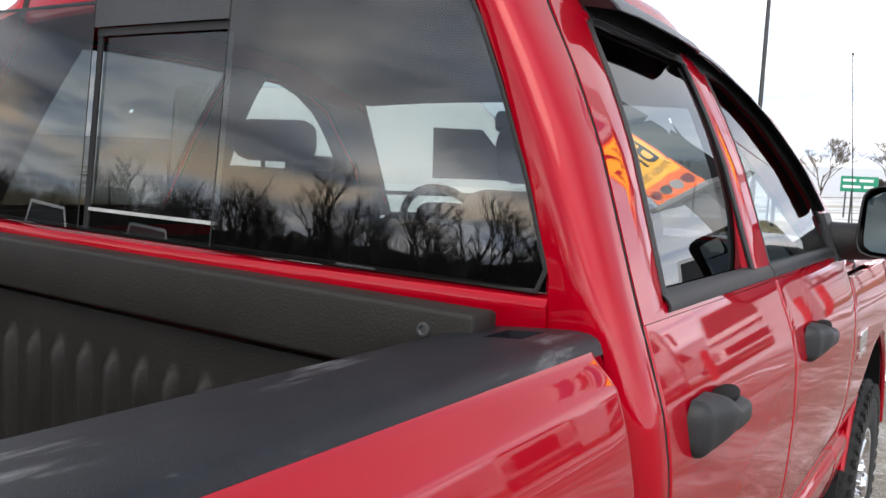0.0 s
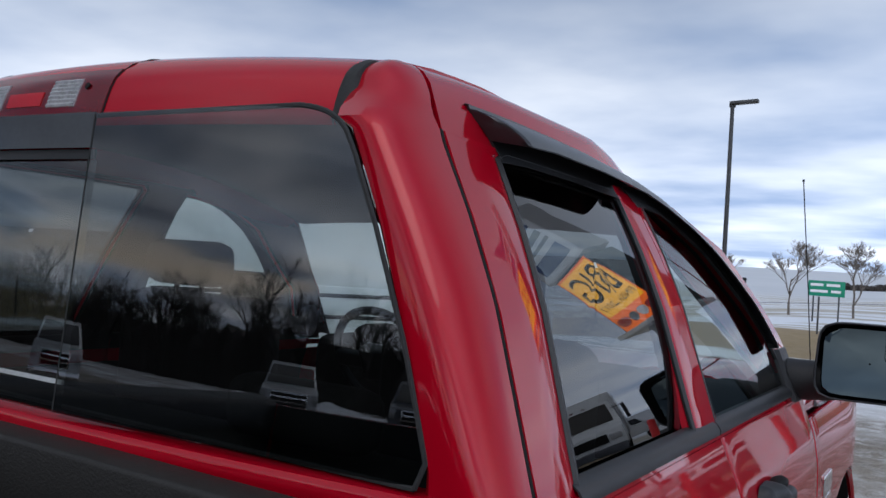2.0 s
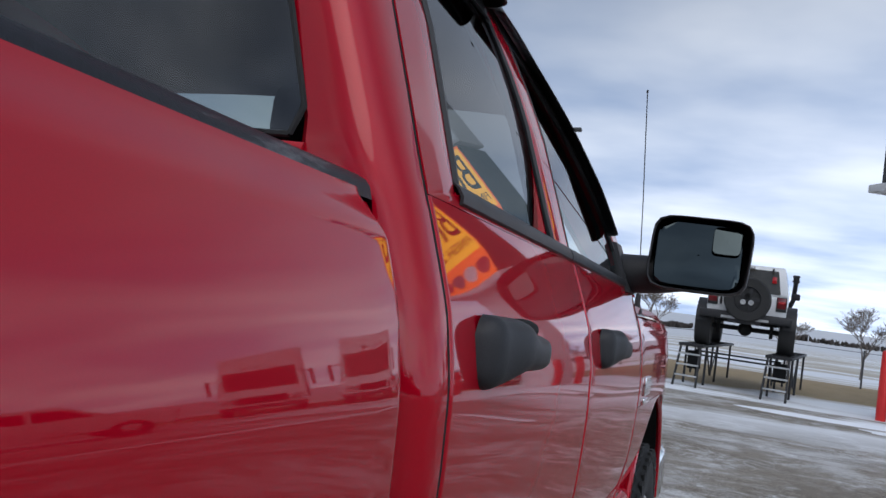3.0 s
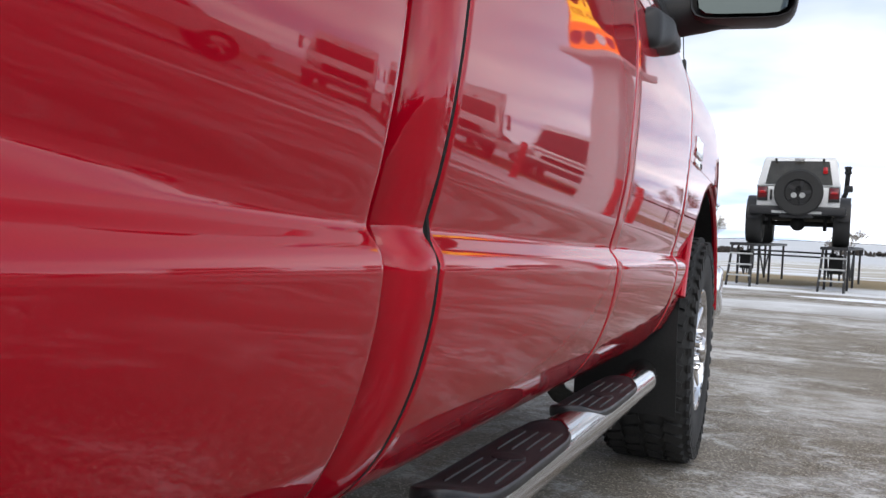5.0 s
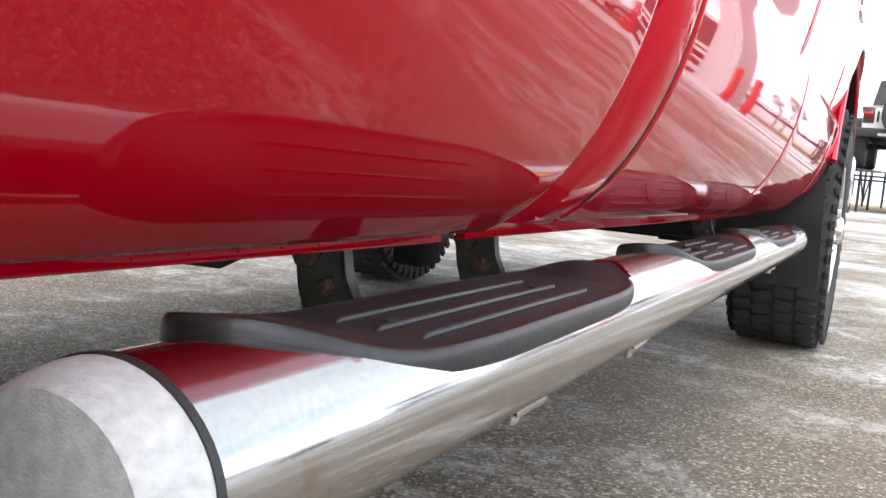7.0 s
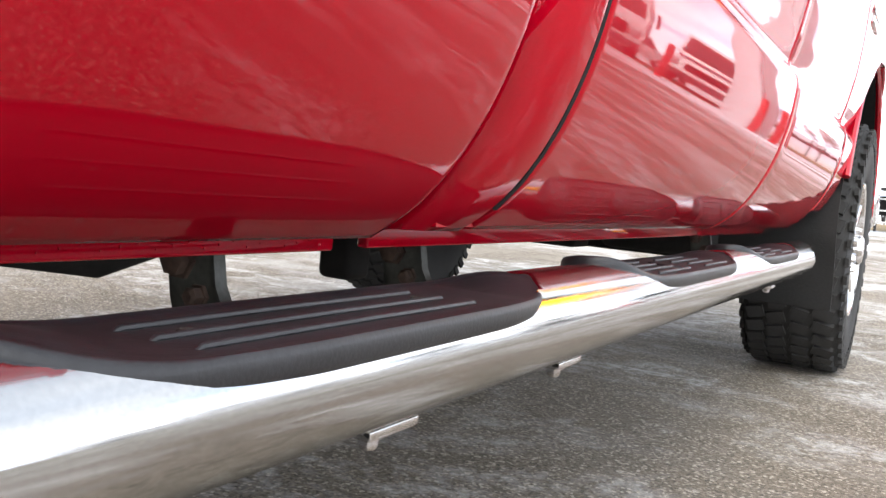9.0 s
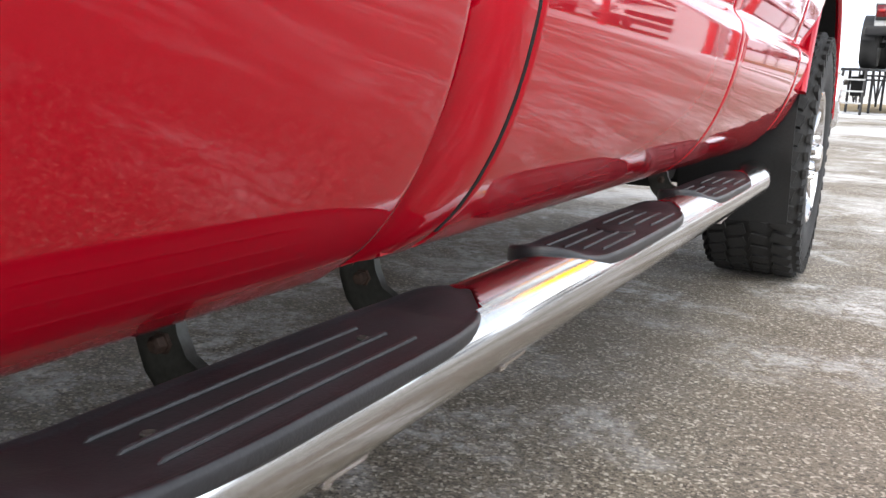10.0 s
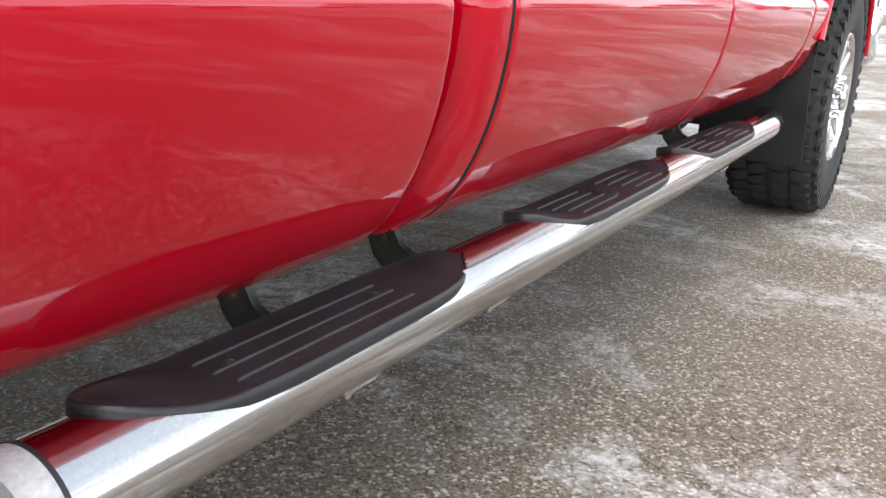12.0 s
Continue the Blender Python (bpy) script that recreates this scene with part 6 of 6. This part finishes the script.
# ---- green road sign, fence, building ----
rs = thing("road_sign", "green highway sign with white bars on two posts", "sign", (-6.55, 62, ground_z(-6.55, 62) - 0.05), 0)
bm = bmesh.new()
box(bm, -1.15, 1.15, -0.03, 0.0, 1.8, 2.85, 0.01)
board = part("board", bm, GREEN, rs)
for x0, x1, z in ((-1.0, -0.2, 2.48), (0.0, 0.85, 2.48), (-1.0, 0.1, 2.05), (0.3, 0.9, 2.05)):
    bm = bmesh.new()
    box(bm, x0, x1, -0.036, -0.032, z, z + 0.18)
    part("sign_bar", bm, SIGN_WHITE, board)
for x in (-0.8, 0.8):
    bm = bmesh.new()
    box(bm, x - 0.05, x + 0.05, 0.0, 0.08, 0, 2.4)
    part("post", bm, LAMPGREY, rs)

fence = thing("wire_fence", "low wire fence on posts along the field", "fence", (0, 27.5, 0))
for k in range(-14, 26):
    x = k * 2.4
    z = ground_z(x, 27.5)
    bm = bmesh.new()
    tube(bm, [(x, 0, z), (x, 0, z + 1.15)], 0.03, 6)
    part("post", bm, LAMPGREY, fence)
for h in (1.08,):
    bm = bmesh.new()
    tube(bm, [(x, 0, ground_z(x, 27.5) + h) for x in (-33.6, 0, 60)], 0.008, 4)
    part("wire", bm, LAMPGREY, fence)
gatepost = thing("fence_post", "dark steel fence post at the lot's edge", "post", (-4.0, 24.5, ground_z(0, 24.5)))
bm = bmesh.new()
tube(bm, [(0, 0, 0), (0, 0, 1.5)], 0.06, 8)
lathe(bm, [(0.08, 1.48), (0.08, 1.52), (0.03, 1.55)], 10)
part("post", bm, BLACK, gatepost)

house = thing("building", "beige sided building with a snowy gable roof", "building", (-53.5, 15.8, -2.2), -23)
part("wall", prism([(-7, 0), (-7, 4.3), (0, 7.4), (7, 4.3), (7, 0)], lambda z: 12, 0), SIDING, house, smooth=False)
for s in (-1, 1):
    bm = bmesh.new()
    sheet([[(x, s * (0 + 7.5 * f), 7.60 - 3.32 * f) for f in (0, 0.5, 1)] for x in (-12.6, 0, 12.6)], (0, 0, -0.18), bm)
    part("roof", bm, SNOW, house)
for k in range(37):
    bm = bmesh.new()
    z = 0.1 + 0.2 * k
    hw = 7 if z < 4.3 else 7 * (7.4 - z) / 3.1
    if hw > 0.2:
        box(bm, 12.0, 12.018, -hw, hw, z, z + 0.19)
        part("siding_board", bm, SIDING, house)
    else:
        bm.free()
link = thing("mesh_fence", "grey chain link fence with steel posts", "fence", (-33.8, 13.4, -1.95), -23)
for k in range(-5, 6):
    bm = bmesh.new()
    tube(bm, [(0, k * 2.2, -0.1), (0, k * 2.2, 1.9)], 0.04, 8)
    part("post", bm, LAMPGREY, link)
bm = bmesh.new()
tube(bm, [(0, -11, 1.88), (0, 11, 1.88)], 0.022, 6)
part("top_rail", bm, LAMPGREY, link)
bm = bmesh.new()
for k in range(-130, 130):
    for d in (-1, 1):
        y0 = k * 0.085
        y1 = y0 + d * 1.7
        if -11 <= y1 <= 11:
            tube(bm, [(0.012 * d, y0, 0.1), (0.012 * d, y1, 1.82)], 0.004, 3, False)
part("chain_link", bm, LAMPGREY, link)

# snow banks and drifts
def drift(cx, cy, rx, ry, h, seed, label, turn=0.0):
    bm = bmesh.new()
    rows = []
    for i in range(15):
        f = i / 14
        row = []
        for k in range(40):
            a = 2 * math.pi * k / 40
            w = 1 + 0.25 * noise.noise((math.cos(a) * 1.7 + seed, math.sin(a) * 1.7, seed))
            u, v = rx * w * f * math.cos(a), ry * w * f * math.sin(a)
            x, y = cx + u * math.cos(turn) - v * math.sin(turn), cy + u * math.sin(turn) + v * math.cos(turn)
            z = ground_z(x, y) - 0.03 + h * (1 - f * f) * (1 + 0.5 * noise.noise((x * 0.8, y * 0.8, seed)))
            row.append((x, y, z))
        rows.append(row)
    rows[0] = [(cx + 0.001 * math.cos(k), cy + 0.001 * math.sin(k), rows[1][0][2]) for k in range(40)]
    ob = part("snow_bank", sheet(rows, None, bm, True), SNOW)
    tagged(ob, label, "snow", kind="stuff")


drift(-24.5, 9.0, 3.2, 2.0, 1.0, 1.3, "low ploughed bank of white snow")
drift(-14, -27, 9.0, 2.0, 0.7, 2.1, "long ploughed bank of white snow")
drift(-3, -30, 9.0, 2.0, 0.5, 5.1, "long ploughed bank of white snow")
drift(9, -30, 9.0, 2.5, 0.5, 6.1, "long ploughed bank of white snow")
drift(0.6, 16.2, 1.6, 0.30, 0.05, 3.3, "thin white snow drift below the ramps")
drift(5.2, 13.6, 3.2, 0.6, 0.06, 4.2, "thin white snow drift on the asphalt")
drift(6.6, 10.2, 5.5, 0.35, 0.07, 8.4, "long thin ridge of ploughed snow on the asphalt", -0.95)
drift(3.2, 14.4, 3.2, 0.55, 0.05, 9.3, "thin white snow drift before the ramps")
drift(3.6, 9.4, 1.7, 0.28, 0.03, 10.6, "thin white snow drift on the asphalt")
drift(2.6, 11.3, 1.7, 0.20, 0.03, 7.7, "thin white snow drift on the asphalt")


# ---- bare trees ----
def bare_tree(height, seed, depth=5, spread=0.55, stout=0.022):
    """A trunk that forks into finer and finer bare limbs."""
    rng = random.Random(seed)
    trunk, crown = bmesh.new(), bmesh.new()

    def grow(p, d, length, r, level):
        q = p + d * length * 0.55 + Vector((rng.uniform(-1, 1), rng.uniform(-1, 1), 0)) * length * 0.05
        e = p + d * length
        r = max(r, 0.0075)
        tube(trunk if level < 2 else crown, [p, q, e] if level < 5 else [p, e], [r, r * 0.82, r * 0.62] if level < 5 else [r, r * 0.6], 6 if level < 2 else 3, False)
        if level >= depth:
            return
        for k in range(3 if level < depth - 1 else 4):
            a = rng.uniform(0, 6.28)
            tilt = rng.uniform(0.3, 1.0) * spread
            s = Vector((math.cos(a), math.sin(a), 0))
            nd = (d * math.cos(tilt) + s * math.sin(tilt) + Vector((0, 0, 0.10))).normalized()
            start = p + (e - p) * rng.uniform(0.55, 1.0)
            grow(start, nd, length * rng.uniform(0.60, 0.84), r * 0.58, level + 1)
    grow(Vector((0, 0, -0.2)), Vector((0, 0, 1)), height * 0.30, height * stout, 0)
    return trunk, crown


def tree(at, height, seed, group, label, depth=5, spread=0.6, mat=BARK, stout=0.022):
    t = thing("bare_tree", label, "tree", at, 0, group)
    a, b = bare_tree(height, seed, depth, spread, stout)
    part("trunk", a, mat, t)
    part("crown", b, mat, t)
    return t


fine = [tree((-5.6, 70, ground_z(-5.6, 70)), 6.8, 8, "field trees", "bare grey deciduous tree in the snowy field", 7, 0.72, PALE_BARK, 0.016),
        tree((-10.5, 72, ground_z(-10.5, 72)), 7.0, 3, "field trees", "bare grey deciduous tree in the snowy field", 7, 0.72, PALE_BARK, 0.016)]
for k, (x, y, size, turn) in enumerate(((4.6, 64, 0.62, 80), (9.5, 66, 0.85, 200), (-18, 80, 0.95, 140), (14, 72, 0.75, 310))):
    o = copy_thing(fine[k % 2], pose(x, y, ground_z(x, y), 0, 0, turn))
    o.scale = (size, size, size)
masters = [tree((-34, -62, 0.1), 11, 41, "wood edge trees", "bare dark tree at the wood's edge", 5, 0.95),
           tree((-22, -58, 0.1), 8.5, 42, "wood edge trees", "bare dark tree at the wood's edge", 5, 1.05),
           tree((-10, -60, 0.1), 9.5, 43, "wood edge trees", "bare dark tree at the wood's edge", 5, 1.0)]
rng = random.Random(12)
for k in range(240):
    x = -225 + 1.28 * k + rng.uniform(-1, 1)
    src = masters[rng.randrange(3)]
    o = copy_thing(src, pose(x, -60 + rng.uniform(-7, 6), 0.1, 0, 0, rng.uniform(0, 360)))
    s = rng.uniform(0.7, 1.25)
    o.scale = (s, s, s)
# dense brush below the trees
bm = bmesh.new()
for k in range(15000):
    x, y = rng.uniform(-230, 60), rng.uniform(-66, -50)
    h = rng.uniform(1.2, 4.2) * (0.6 + 0.5 * noise.noise((x * 0.12, 0, 4)))
    lean = Vector((rng.uniform(-0.3, 0.3), rng.uniform(-0.3, 0.3), 1))
    tube(bm, [Vector((x, y, 0)), Vector((x, y, 0)) + lean * max(0.5, h)], [0.10, 0.015], 3, False)
tagged(part("brush", bm, BARK), "dense dark winter brush along the wood's edge", "brush", kind="stuff")
bm = bmesh.new()
rows = []
for i, x in enumerate(np.linspace(-480, 200, 620)):
    h = 5.6 + 1.0 * noise.noise((x * 0.05, 1, 2)) + 1.2 * noise.noise((x * 0.9, 5, 2)) + 0.8 * noise.noise((x * 3.1, 2, 7))
    rows.append([(x, -75 - 2 * math.sin(i), 0), (x, -75 - 2 * math.sin(i), h * 0.6), (x, -75.5, h)])
sheet(rows, (0, -3, 0), bm)
tagged(part("far_woods", bm, BARK), "dark distant winter woods", "woods", kind="stuff")
bm = bmesh.new()
for k in range(1500):
    x = rng.uniform(-50, -20) if k % 3 else rng.uniform(20, 130)
    y = 400 + rng.uniform(-8, 8)
    z = ground_z(x, y)
    h = rng.uniform(1.2, 3.6) * (0.75 + 0.5 * noise.noise((x * 0.2, 3, 1)))
    tube(bm, [(x, y, z - 0.3), (x + rng.uniform(-0.5, 0.5), y, z + h * 0.6), (x + rng.uniform(-0.8, 0.8), y, z + h)], [0.5, 0.45, 0.05], 4, False)
tagged(part("far_scrub", bm, BARK), "dark far windbreak of bare scrub across the field", "scrub", kind="stuff")
